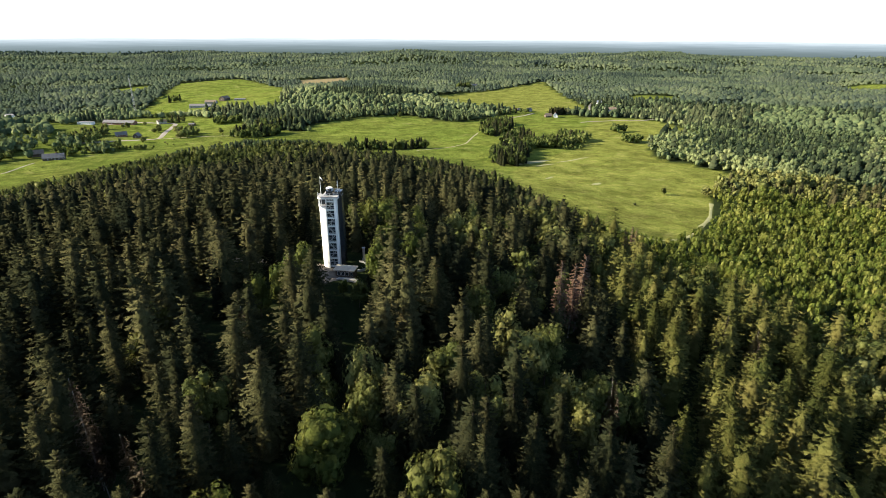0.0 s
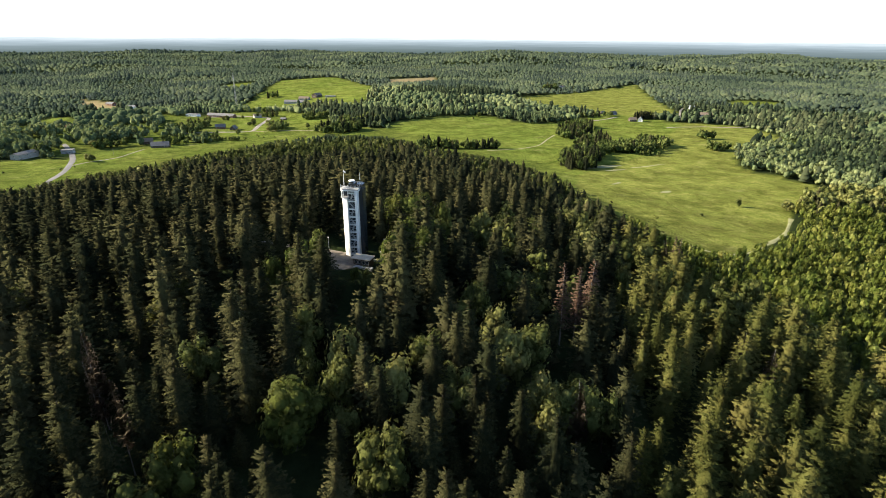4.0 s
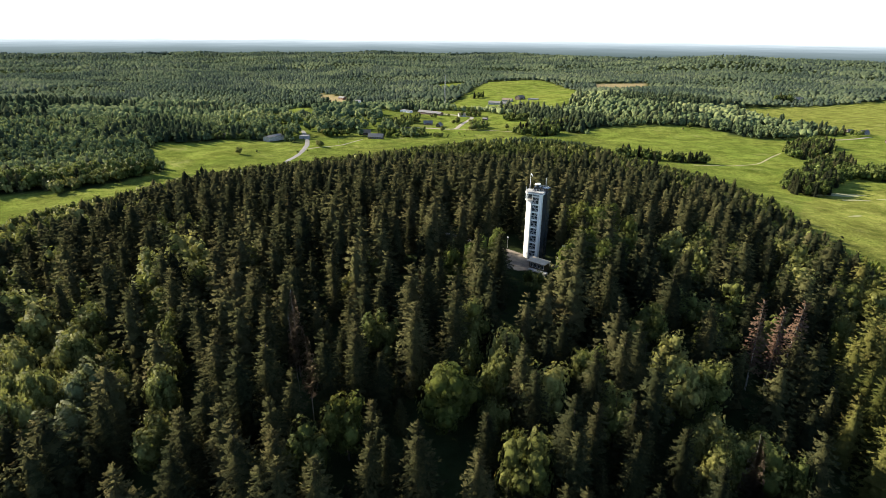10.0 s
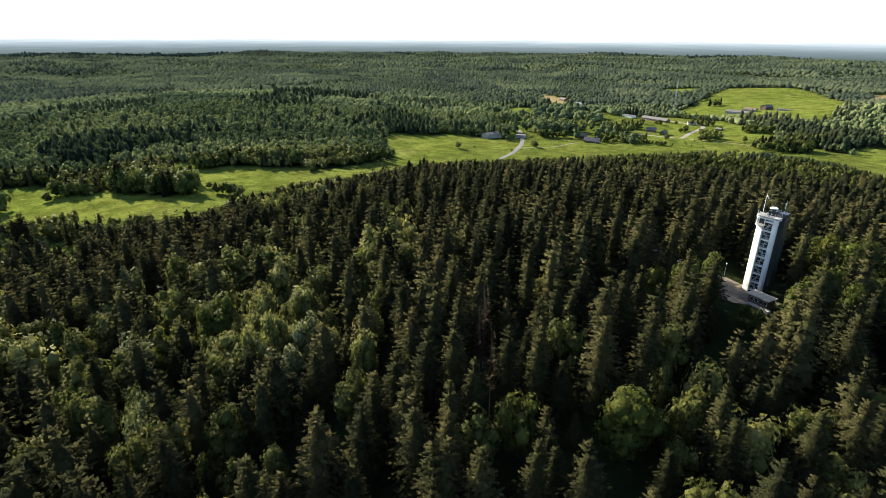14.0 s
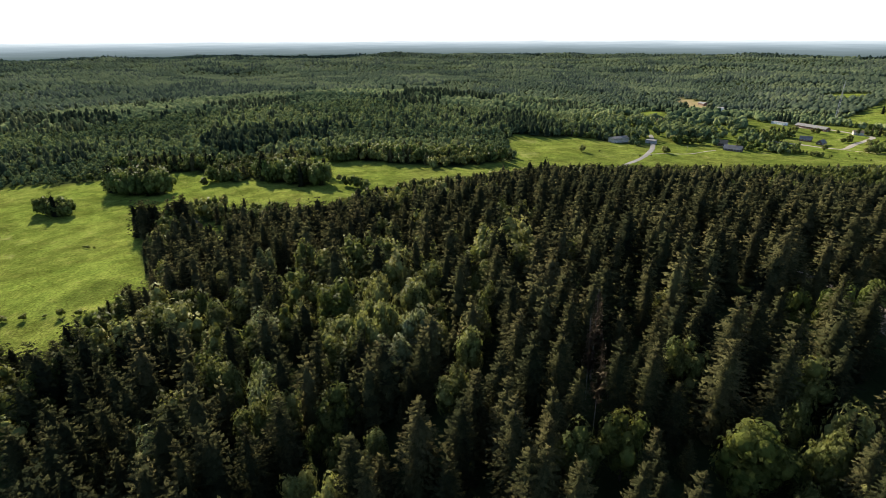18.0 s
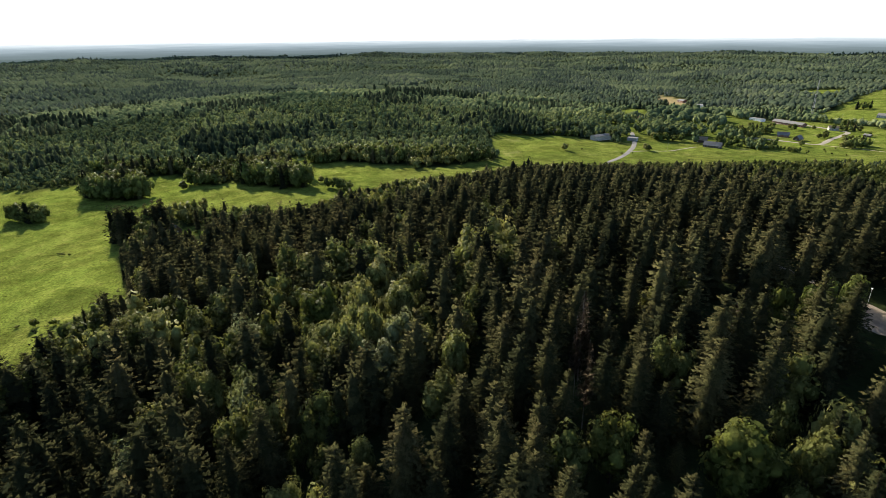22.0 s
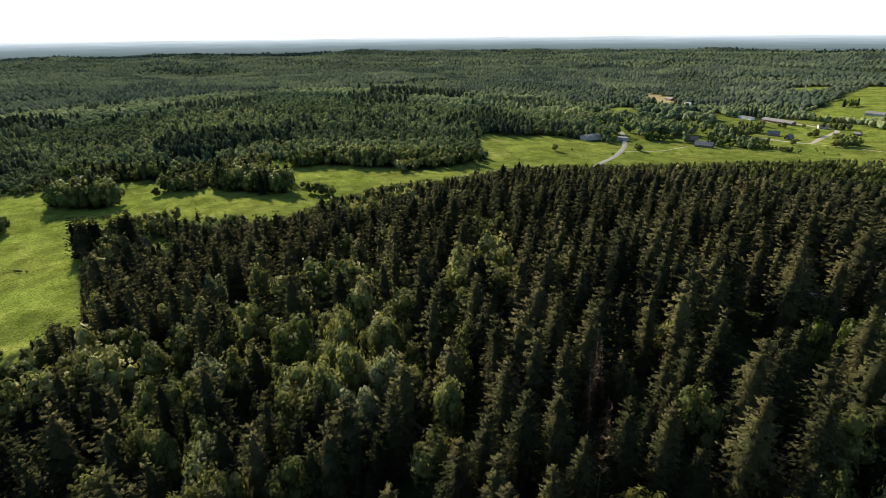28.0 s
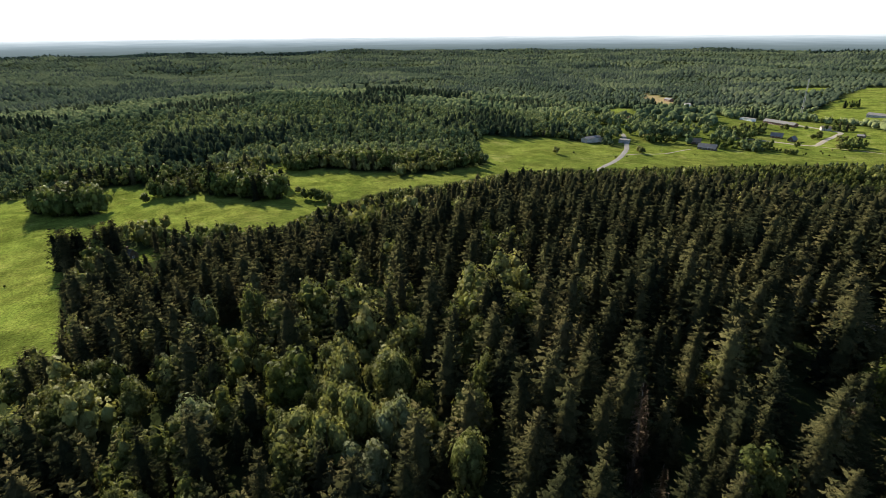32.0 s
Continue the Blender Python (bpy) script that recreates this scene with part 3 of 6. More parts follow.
def lobed_arrays(rng, h, r, lobes, foot=0.10):
    """A crown of uneven, closed lobes: one broad core and smaller heads about it."""
    out = [lump_arrays(rng, np.array([0, 0, h * 0.45]), r * 0.80, h * 0.40 / (r * 0.80))]
    for k in range(lobes - 1):
        th = 6.283 * (k + rng.uniform(-0.3, 0.3)) / max(1, lobes - 1)
        R = r * rng.uniform(0.40, 0.60)
        z = h * rng.uniform(0.38, 0.80)
        d = r * rng.uniform(0.45, 0.70) * (1.0 if z < 0.65 * h else 0.6)
        out.append(lump_arrays(rng, np.array([math.cos(th) * d, math.sin(th) * d, min(z, h - R * 0.85)]), R, rng.uniform(0.9, 1.15)))
    V, F, N, K = merge(*out)
    V[:, 2] = np.maximum(V[:, 2], h * foot)
    return V, F, N, K


OCT_V = np.array([(1, 0, 0), (0, 1, 0), (-1, 0, 0), (0, -1, 0), (0, 0, 1), (0, 0, -0.7)], float)
OCT_F = np.array([(0, 1, 4), (1, 2, 4), (2, 3, 4), (3, 0, 4), (1, 0, 5), (2, 1, 5), (3, 2, 5), (0, 3, 5)])


def tuft_arrays(rng, h, r):
    """The crown of a tree far off: an uneven eight-sided lump."""
    a = rng.random() * 6.283
    V = OCT_V * np.array([[rng.uniform(0.75, 1.25)] for _ in range(6)])
    x, y = V[:, 0] * r, V[:, 1] * r
    c, s = math.cos(a), math.sin(a)
    N = np.stack([OCT_V[:, 0] * c - OCT_V[:, 1] * s, OCT_V[:, 0] * s + OCT_V[:, 1] * c, OCT_V[:, 2] + 0.2], 1)
    return np.stack([x * c - y * s, x * s + y * c, h * 0.55 + V[:, 2] * h * 0.45], 1), OCT_F, unit(N), np.zeros(len(OCT_F), int)


def cone_arrays(rng, h, r, tiers, sides, foot=0.08):
    """Stacked ragged cones of a far spruce."""
    V, F, N = [], [], []
    for k in range(tiers):
        z0, z1 = h * (foot + (0.92 - foot) * k / tiers), h * (foot + (0.95 - foot) * (k + 1.55) / tiers)
        R, o, a0 = r * (1 - 0.70 * k / tiers) ** 0.8, len(V), rng.random() * 6.283
        V.append((rng.uniform(-.2, .2), rng.uniform(-.2, .2), min(z1, h)))
        N.append((0, 0, 1))
        for i in range(sides):
            a, q = a0 + 6.283 * i / sides, R * rng.uniform(0.7, 1.2)
            V.append((q * math.cos(a), q * math.sin(a), z0 + rng.uniform(-0.05, 0.05) * h))
            N.append((math.cos(a), math.sin(a), 0.6))
        F += [(o, o + 1 + i, o + 1 + (i + 1) % sides) for i in range(sides)]
    return np.array(V), np.array(F), unit(np.array(N, float)), np.zeros(len(F), int)


def twig_arrays(rng, h, r, count):
    """Bare twigs of a dead spruce, thin blades along the trunk."""
    V, F = [], []
    for k in range(count):
        u = rng.random()
        z, a = h * (0.38 + 0.60 * u), rng.random() * 6.283
        L = (r * (1.02 - u) ** 0.6 + 0.15) * rng.uniform(0.35, 1.2)
        w = 0.07 + 0.08 * rng.random()
        d = np.array([math.cos(a), math.sin(a), rng.uniform(-0.55, 0.05)])
        s = np.array([-math.sin(a), math.cos(a), 0.3])
        o, p = len(V), np.array([0, 0, z])
        q = p + d * L * 0.6
        V += [p - s * w, p + s * w, p + d * L, q, q + s * L * 0.35 - (0, 0, 0.2 * L), q - s * L * 0.3 - (0, 0, 0.25 * L), q + d * L * 0.12]
        F += [(o, o + 1, o + 2), (o + 3, o + 4, o + 6), (o + 3, o + 6, o + 5)]
    V = np.array(V)
    return V, np.array(F), unit(V * (1, 1, 0) + (0, 0, 0.4)), np.zeros(len(F), int)


def trunk_mesh(name, h, r, rng, mat, limbs=0, spread=2.0):
    """A tapered, slightly crooked trunk, with limbs that fork from it."""
    V, F = [], []

    def tube(pts, radii, sides):
        o = len(V)
        for (x, y, z), q in zip(pts, radii):
            for s in range(sides):
                a = 6.2832 * s / sides
                V.append((x + q * math.cos(a), y + q * math.sin(a), z))
        for i in range(len(pts) - 1):
            for s in range(sides):
                a, b = o + i * sides + s, o + i * sides + (s + 1) % sides
                F.append((a, b, b + sides, a + sides))

    lean = (rng.uniform(-.3, .3), rng.uniform(-.3, .3))
    tube([(lean[0] * t, lean[1] * t, -0.6 + (h + 0.6) * t) for t in (0, 0.06, 0.3, 0.6, 1.0)], [r * 1.35, r, r * 0.8, r * 0.5, 0.03], 6)
    for k in range(limbs):
        a, z = 6.2832 * (k + rng.random() * 0.6) / limbs, h * rng.uniform(0.35, 0.7)
        pts = [(math.cos(a) * spread * t, math.sin(a) * spread * t, z + spread * 0.9 * t ** 0.8) for t in (0, 0.4, 1.0)]
        tube(pts, [r * 0.4, r * 0.25, 0.03], 4)
    return build_mesh(name, np.array(V), np.array(F), mat, smooth=True)


def stands(x, y, size=130.0):
    """The stand of wood that each place belongs to: three numbers from 0 to 1 that its trees share."""
    wx, wy = x + 38 * smooth_noise(x, y, 47, 0.7) + 12 * smooth_noise(x, y, 15, 4.1), y + 38 * smooth_noise(x, y, 53, 2.9) + 12 * smooth_noise(x, y, 17, 1.3)
    cx, cy = np.floor(wx / size), np.floor(wy / size)
    best, out = np.full(len(x), 1e9), [np.zeros(len(x)) for _ in range(3)]

    def share(i, j, k):
        q = np.sin(i * 127.1 + j * 311.7 + k * 74.7) * 43758.5453
        return q - np.floor(q)

    for di in (-1, 0, 1):
        for dj in (-1, 0, 1):
            i, j = cx + di, cy + dj
            d = np.hypot((i + share(i, j, 1)) * size - wx, (j + share(i, j, 2)) * size - wy)
            near_ = d < best
            best = np.where(near_, d, best)
            out = [np.where(near_, share(i, j, 3 + k), o) for k, o in enumerate(out)]
    return out


# where trees stand: jittered rows, wider apart the farther they are
def scatter(rng, x0, x1, y0, y1, step, keep):
    nx, ny = int((x1 - x0) / step), int((y1 - y0) / step)
    gx, gy = np.meshgrid(np.arange(nx) + 0.5, np.arange(ny) + 0.5)
    gx, gy = gx.ravel(), gy.ravel()
    x = x0 + (gx + 0.5 * (gy % 2) + rng.uniform(-0.6, 0.6, len(gx))) * step
    y = y0 + (gy + rng.uniform(-0.6, 0.6, len(gy))) * step
    k = keep(x, y)
    return x[k], y[k]


def smooth_noise(x, y, s, seed=0.0):
    return (np.sin(x / s + seed) * np.cos(y / s * 1.13 + 2 * seed) + np.sin((x + y) / s * 0.61 + 3 * seed) * np.cos((x - y) / s * 0.77 - seed)) * 0.5


def bearing(x, y):
    return np.degrees(np.arctan2(-(x - EYE[0]), y - EYE[1]))


def distance(x, y):
    return np.hypot(x - EYE[0], y - EYE[1])


def in_view(x, y, margin=4):
    b = bearing(x, y)
    return (b > -56 - margin) & (b < 96 + margin)


def spruce_share(x, y):
    """How much of the wood is spruce at a place."""
    s = 0.52 + 0.5 * smooth_noise(x, y, 45, 1.0) + 0.5 * smooth_noise(x, y, 12, 2.0)
    hill = np.exp(-((x + 40) ** 2 + (y - 90) ** 2) / (2 * 130.0 ** 2))
    s = s + 0.75 * hill
    s = s - 0.36 * np.exp(-((x + 125) ** 2 + (y + 110) ** 2) / (2 * 45.0 ** 2))
    s = s - 0.45 * np.exp(-((x - 25) ** 2 + (y + 70) ** 2) / (2 * 30.0 ** 2))
    s = s + 0.30 * np.exp(-((x + 125) ** 2 + (y + 180) ** 2) / (2 * 42.0 ** 2)) + 0.25 * np.exp(-((x + 70) ** 2 + (y + 105) ** 2) / (2 * 28.0 ** 2))
    s = s - 0.22 * np.exp(-((x - 10) ** 2 + (y + 95) ** 2) / (2 * 75.0 ** 2))
    s = s - 0.8 * np.exp(-((x - 225) ** 2 + (y - 20) ** 2) / (2 * 75.0 ** 2))
    s = s - 0.5 * np.exp(-((x + 330) ** 2 + (y - 500) ** 2) / (2 * 200.0 ** 2))
    s = s + 0.55 * np.exp(-((x - 125) ** 2 + (y + 70) ** 2) / (2 * 38.0 ** 2))
    s = s - 0.12 * np.exp(-((x + 175) ** 2 + (y + 115) ** 2) / (2 * 50.0 ** 2))
    s = s - 0.5 * np.exp(-((x + 60) ** 2 + (y - 430) ** 2) / (2 * 80.0 ** 2))
    return s


CLEARINGS = [(1, 2, 9), (-9, -7, 6), (9, 4, 6), (-30, -42, 8)]
# trees that stand out from the canopy, by their place
TALL_SPRUCES = [(10, -79), (21, -94), (23, -99), (45, -88), (98, -47), (118, -29), (152, -21), (151, -39), (126, -75), (96, -82), (153, -55), (151, -67), (71, -96), (49, -110), (5, -109), (-31, -86), (-36, -90), (-25, -62), (-12, -35), (-6, -28), (29, -38), (-22, -58), (-70, -67), (-52, -54), (-53, -101), (-47, -98), (35, -96), (67, -99), (88, -94), (98, -58), (123, -88), (45, -33), (74, -13), (-6, -109), (32, -67), (12, -36)]
WEST_SPRUCES = [(-96, -72), (-78, -115), (-64, -94), (-72, -87), (-57, -109), (-39, -120), (-57, -133), (-61, -146), (-125, -151), (-199, -165), (-24, -48), (-99, -136), (-120, -184), (-84, -175), (-82, -153), (-176, -192), (-78, -162), (-65, -75)]
ROUND_CROWNS = [(45, -52), (47, -63), (55, -59), (14, -77), (2, -76), (41, -40), (69, -80), (32, -75), (-8, -59), (13, -97), (123, -10), (171, 13), (107, 1), (24, -64), (55, -80), (-32, -69), (-33, -108)]
WEST_CROWNS = [(-203, -110), (-183, -100), (-139, -107), (-140, -136), (-163, -144), (-175, -160), (-104, -149), (-94, -149), (-101, -120), (-91, -116), (-76, -102), (-67, -114), (-104, -177), (-190, -149), (-201, -178), (-96, -105), (-198, -129), (-166, -98)]
BIG_CROWNS = [(-14.6, -22.2, 19.0, 0.85), (-8.5, -17.5, 19.5, 0.75), (2.7, -18.4, 12.0, 0.8), (-22, -27, 17.0, 0.8), (-7, -86, 20.5, 1.3), (-27, -100, 20.0, 0.95), (-131, -112, 22.0, 1.2), (17, 24, 21.0, 1.0), (24, 22, 20.0, 1.1), (15, -9, 17.0, 0.9), (27, -5, 19.0, 1.0), (14, 30, 20.0, 1.0), (24, 40, 21.0, 1.1), (31, 46, 20.0, 1.0), (21, 4, 18.0, 1.0), (31, 12, 19.0, 1.1), (37, 29, 20.0, 1.1)]
RED_DEAD = [(81, -28), (76, -33), (70, -37), (154, 49), (158, 52)]
GREY_DEAD = [(-51, -79), (-47, -86), (-40, -92), (126, -48), (130, -57), (144, 40), (-24, -57), (60, -86)]
TAKEN = TALL_SPRUCES + WEST_SPRUCES + ROUND_CROWNS + WEST_CROWNS + [p[:2] for p in BIG_CROWNS] + RED_DEAD + GREY_DEAD


def wooded(x, y):
    k = ~open_land(x, y)
    for cx, cy, r in CLEARINGS:
        k &= np.hypot(x - cx, y - cy) > r
    for road_line, half in ROADS:
        k &= near_line(x, y, road_line) > half + 2.5
    for cx, cy, r in YARDS:
        k &= np.hypot(x - cx, y - cy) > r
    k &= ~in_park(x, y) | (smooth_noise(x, y, 26, 7.0) + 0.6 * smooth_noise(x, y, 7, 8.0) > 0.08)
    return k


def free_of_taken(x, y):
    k = np.ones(len(x), bool)
    for cx, cy in TAKEN:
        k &= np.hypot(x - cx, y - cy) > 5.2
    for cx, cy, _, w in BIG_CROWNS:
        k &= np.hypot(x - cx, y - cy) > 4.6 * w
    return k


def young_wood(x, y):
    """The bright young birch wood on the slope beside the hay meadow."""
    return (((x - 300) / 150) ** 2 + ((y - 80) / 140) ** 2 < 1 + 0.25 * smooth_noise(x, y, 19, 3.0)) & (x > 150)


rs = np.random.default_rng(7)
prng = random.Random(11)
hx, hy = scatter(rs, -330, 330, -290, 520, 7.9, lambda x, y: wooded(x, y) & in_view(x, y) & (distance(x, y) > 35) & free_of_taken(x, y) & ~young_wood(x, y) & (smooth_noise(x, y, 10, 5.5) + rs.uniform(-0.5, 0.5, len(x)) > -0.72))
hd = distance(hx, hy)
hs = spruce_share(hx, hy) + rs.uniform(-0.25, 0.25, len(hx)) > 0.42

SPRUCE_HI = [merge(cone_arrays(prng, hh * 0.88, rr * 0.50, 11, 8, 0.03), spruce_arrays(prng, hh, rr, 32, 11, 4, 0.05, 0.36, 0.72)) for hh, rr in [(25 + prng.uniform(-3, 3), prng.uniform(4.2, 6.0)) for _ in range(8)]]
BROAD_HI = [grounded(broad_arrays(prng, 20 + prng.uniform(-3, 2), prng.uniform(4.6, 6.2), 24, 66, 0.42, -0.55, 0.62), prng.uniform(0.05, 0.14)) for _ in range(8)]
SPRUCE_1 = [merge(cone_arrays(prng, 21.5, rr * 0.58, 9, 7, 0.03), spruce_arrays(prng, 25, rr, 20, 8, 2, 0.06, 0.38, 0.95)) for rr in [prng.uniform(4.2, 6.4) for _ in range(10)]]
SPRUCE_2 = [merge(cone_arrays(prng, 21.5, rr * 0.76, 8, 6, 0.03), spruce_arrays(prng, 23, rr, 12, 6, 1, 0.10, 0.36, 1.15)) for rr in [prng.uniform(4.2, 5.8) for _ in range(10)]]
SPRUCE_3 = [cone_arrays(prng, 19, 4.4, 4, 6) for _ in range(8)]
SPRUCE_4 = [cone_arrays(prng, 15, 4.8, 2, 5) for _ in range(8)]
BROAD_1 = [grounded(broad_arrays(prng, 20, 5.7, 14, 27, 0.58, -0.55, 0.62), 0.06) for _ in range(8)]
BROAD_2 = [grounded(broad_arrays(prng, 19, 5.8, 6, 11, 0.90, -0.55, 0.74), 0.05) for _ in range(8)]
GROVE_1 = [grounded(broad_arrays(prng, 19, 6.0, 10, 22, 0.68, -0.75, 0.68), 0.03) for _ in range(8)]
YOUNG = [grounded(broad_arrays(prng, 14, 2.7, 4, 14, 0.62, -0.8, 0.62), 0.03) for _ in range(8)]
BROAD_3 = [grounded(broad_arrays(prng, 17, 5.4, 4, 8, 1.05, -0.5, 0.76)) for _ in range(10)]
BROAD_4 = [grounded(lobed_arrays(prng, 14, 5.2, 2)) for _ in range(10)]
BROAD_5 = [tuft_arrays(prng, 13, 5.4) for _ in range(12)]
SPRUCE_3, SPRUCE_4, BROAD_3, BROAD_4, BROAD_5 = [[(V, F, unit(N + (0, 0, lift)), K) for V, F, N, K in kinds] for kinds, lift in ((SPRUCE_3, 0.5), (SPRUCE_4, 0.9), (BROAD_3, 0.3), (BROAD_4, 0.7), (BROAD_5, 1.0))]


def joined(name, shapes, x, y, scale, material, label, sink=0.0, wide=1.0, shift=0.0, spread=0.17):
    """Many trees in one mesh, each turned, sized and tinted on its own."""
    Vs, Fs, Ns, Ks, Ts, o = [], [], [], [], [], 0
    z = ground_z(x, y)
    turn, which = rs.uniform(0, 6.283, len(x)), rs.integers(0, len(shapes), len(x))
    tint = rs.normal(0.16, spread, len(x)) + 0.16 * smooth_noise(x, y, 60, 4.0) + 0.2 * smooth_noise(x, y, 190, 5.0) + 0.12 * np.exp(-((x - 250) ** 2 + (y - 80) ** 2) / (2 * 110.0 ** 2)) + shift
    for i in range(len(x)):
        V, F, N, K = shapes[which[i]]
        c, s, k = math.cos(turn[i]), math.sin(turn[i]), scale[i]
        kw = k * wide
        W = np.empty_like(V)
        W[:, 0] = x[i] + kw * (c * V[:, 0] - s * V[:, 1])
        W[:, 1] = y[i] + kw * (s * V[:, 0] + c * V[:, 1])
        W[:, 2] = z[i] - sink + k * V[:, 2]
        M = np.empty_like(N, dtype=float)
        M[:, 0] = c * N[:, 0] - s * N[:, 1]
        M[:, 1] = s * N[:, 0] + c * N[:, 1]
        M[:, 2] = N[:, 2]
        Vs.append(W)
        Fs.append(F + o)
        Ns.append(M)
        Ks.append(K)
        Ts.append(np.full(len(V), tint[i]))
        o += len(V)
    me = build_mesh(name, np.concatenate(Vs), np.concatenate(Fs), material, np.concatenate(Ts), True, np.concatenate(Ns), np.concatenate(Ks))
    return tagged(new(name, me), label, "trees", kind="stuff")


def tree_kind(name, crowns, trunks, label):
    """Crown and trunk meshes that alike trees share."""
    out = []
    for crown, trunk in zip(crowns, trunks):
        root = new(name)
        for part_name, me in (("trunk", trunk), ("crown", crown)):
            ob = new(part_name, me)
            ob.parent = root
        tagged(root, label, "tree")
        out.append(root)
    return out


def headroom(x, y):
    """Trees on the slope below the tower stay low enough to leave its foot in sight."""
    x, y = np.asarray(x, float), np.asarray(y, float)
    along = -(y - 2) * 0.995 + x * 0.1
    across = x - 1.0 + (y - 2) * 0.1
    free = (-1.5 + 0.40 * along - 1.0 - ground_z(x, y)) / 26.0
    return np.where((along > 0) & (along < 62) & (across > -8) & (across < 9.5), np.clip(free, 0.16, 1.2), 1.2)


def plant(kinds, x, y, k, group, tall=25.0):
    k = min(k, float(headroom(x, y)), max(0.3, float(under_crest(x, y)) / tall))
    n = plant.count
    plant.count += 1
    src = kinds[n % len(kinds)]
    z = float(ground_z(x, y))
    m = pose(x, y, z, prng.uniform(-3, 3), prng.uniform(-3, 3), prng.uniform(0, 360)) @ Matrix.Diagonal((k * prng.uniform(0.8, 1.2),) * 2 + (k, 1))
    if not src.get("used"):
        src["used"] = 1
        src.matrix_basis = m
        ob = src
    else:
        ob = copy_thing(src, Matrix.Identity(4))
        ob.matrix_basis = m
    return tagged(ob, group=group)


plant.count = 0


def crown_mesh(name, arr, mat):
    V, F, N, K = arr
    return build_mesh(name, V, F, mat, np.full(len(V), 0.12), True, N, K)


spruces = tree_kind("spruce_tree", [crown_mesh("crown", a, M_SPRUCE_NEAR) for a in SPRUCE_HI],
                    [trunk_mesh("trunk", a[0][:, 2].max() * 0.97, 0.28, prng, M_BARK) for a in SPRUCE_HI], "tall dark green spruce with drooping boughs in the forest")
broads = tree_kind("broadleaf_tree", [crown_mesh("crown", a, M_LEAF_NEAR) for a in BROAD_HI],
                   [trunk_mesh("trunk", a[0][:, 2].max() * 0.85, 0.26, prng, M_BARK, 6, 2.8) for a in BROAD_HI], "round leafy green broadleaf tree in the forest")

# same crowns as the spruces, with the sun on them put into the colour
sunlit_spruces = tree_kind("light_spruce_tree", [crown_mesh("crown", a, M_SPRUCE_SUNLIT) for a in SPRUCE_HI[:5]],
                         [trunk_mesh("trunk", a[0][:, 2].max() * 0.97, 0.28, prng, M_BARK) for a in SPRUCE_HI[:5]], "tall spruce on the slope, full sun put into its olive-green colour")
# the slope where spruces take the sun-brightened colour
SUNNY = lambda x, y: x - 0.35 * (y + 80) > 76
NEAR_AT = (-10.0, -130.0)
nd = np.hypot(hx - NEAR_AT[0], hy - NEAR_AT[1])
near_s = np.zeros(len(hx), bool)
near_b = np.zeros(len(hx), bool)
si, bi = np.where(hs)[0], np.where(~hs)[0]
near_s[si[np.argsort(nd[si])[:125]]] = True
near_b[bi[np.argsort(nd[bi])[:105]]] = True
for px, py in TALL_SPRUCES + WEST_SPRUCES:
    plant(sunlit_spruces if SUNNY(px, py) else spruces, px, py, prng.uniform(0.96, 1.1), "spruces on the hill")
silver = tree_kind("silvery_tree", [crown_mesh("crown", a, M_SILVER) for a in BROAD_HI[3:6]],
                   [trunk_mesh("trunk", 15, 0.28, prng, M_BARK, 6, 2.8) for _ in range(3)], "broadleaf tree with a pale silvery green crown")
for px, py in WEST_CROWNS[::3]:
    plant(silver, px, py, prng.uniform(0.85, 1.0), "broadleaf trees on the hill")
for px, py in ROUND_CROWNS + WEST_CROWNS[1::3] + WEST_CROWNS[2::3]:
    plant(broads, px, py, prng.uniform(0.88, 1.05), "broadleaf trees on the hill")
pale = tree_kind("pale_broadleaf_tree", [crown_mesh("crown", a, M_PALE) for a in BROAD_HI[:3]],
                 [trunk_mesh("trunk", 16, 0.3, prng, M_BARK, 6, 3.0) for _ in range(3)], "large broadleaf tree with a pale, fresh green crown")
for px, py, hh, wide in BIG_CROWNS:
    ob = plant(pale, px, py, hh / 20.0, "broadleaf trees on the hill")
    ob.scale = (ob.scale[0] * wide, ob.scale[1] * wide, ob.scale[2])
red_dead = tree_kind("dead_spruce", [crown_mesh("crown", spruce_arrays(prng, 25, 3.4, 26, 8, 3, 0.2, 0.45), M_DEADNEEDLE) for _ in range(2)],
                     [trunk_mesh("trunk", 24, 0.26, prng, M_DEADWOOD) for _ in range(2)], "dead spruce with rust-red withered needles")
grey_dead = tree_kind("bare_spruce", [crown_mesh("crown", twig_arrays(prng, 24, 2.9, 300), M_GREYTWIG) for _ in range(3)],
                      [trunk_mesh("trunk", 24, 0.15, prng, M_DEADWOOD) for _ in range(3)], "standing dead spruce with bare grey-brown twigs")
for px, py in RED_DEAD:
    plant(red_dead, px, py, prng.uniform(1.08, 1.2), "dead spruces")
for px, py in GREY_DEAD:
    plant(grey_dead, px, py, prng.uniform(0.98, 1.12), "dead spruces")
for i in np.where(near_s)[0]:
    plant(sunlit_spruces if SUNNY(hx[i], hy[i]) else spruces, float(hx[i]), float(hy[i]), prng.choice((0.42, 0.6, 0.75, 0.85, 0.95, 1.05)) * prng.uniform(0.9, 1.08), "spruces on the hill")
for i in np.where(near_b)[0]:
    plant(broads, float(hx[i]), float(hy[i]), prng.uniform(0.55, 0.98), "broadleaf trees on the hill")
rest = ~(near_s | near_b)
size = np.where(rs.random(len(hx)) < 0.34, rs.uniform(0.42, 0.75, len(hx)), rs.uniform(0.74, 1.12, len(hx))) * (1 + 0.12 * smooth_noise(hx, hy, 22, 9.0))
size = np.minimum(size, headroom(hx, hy))
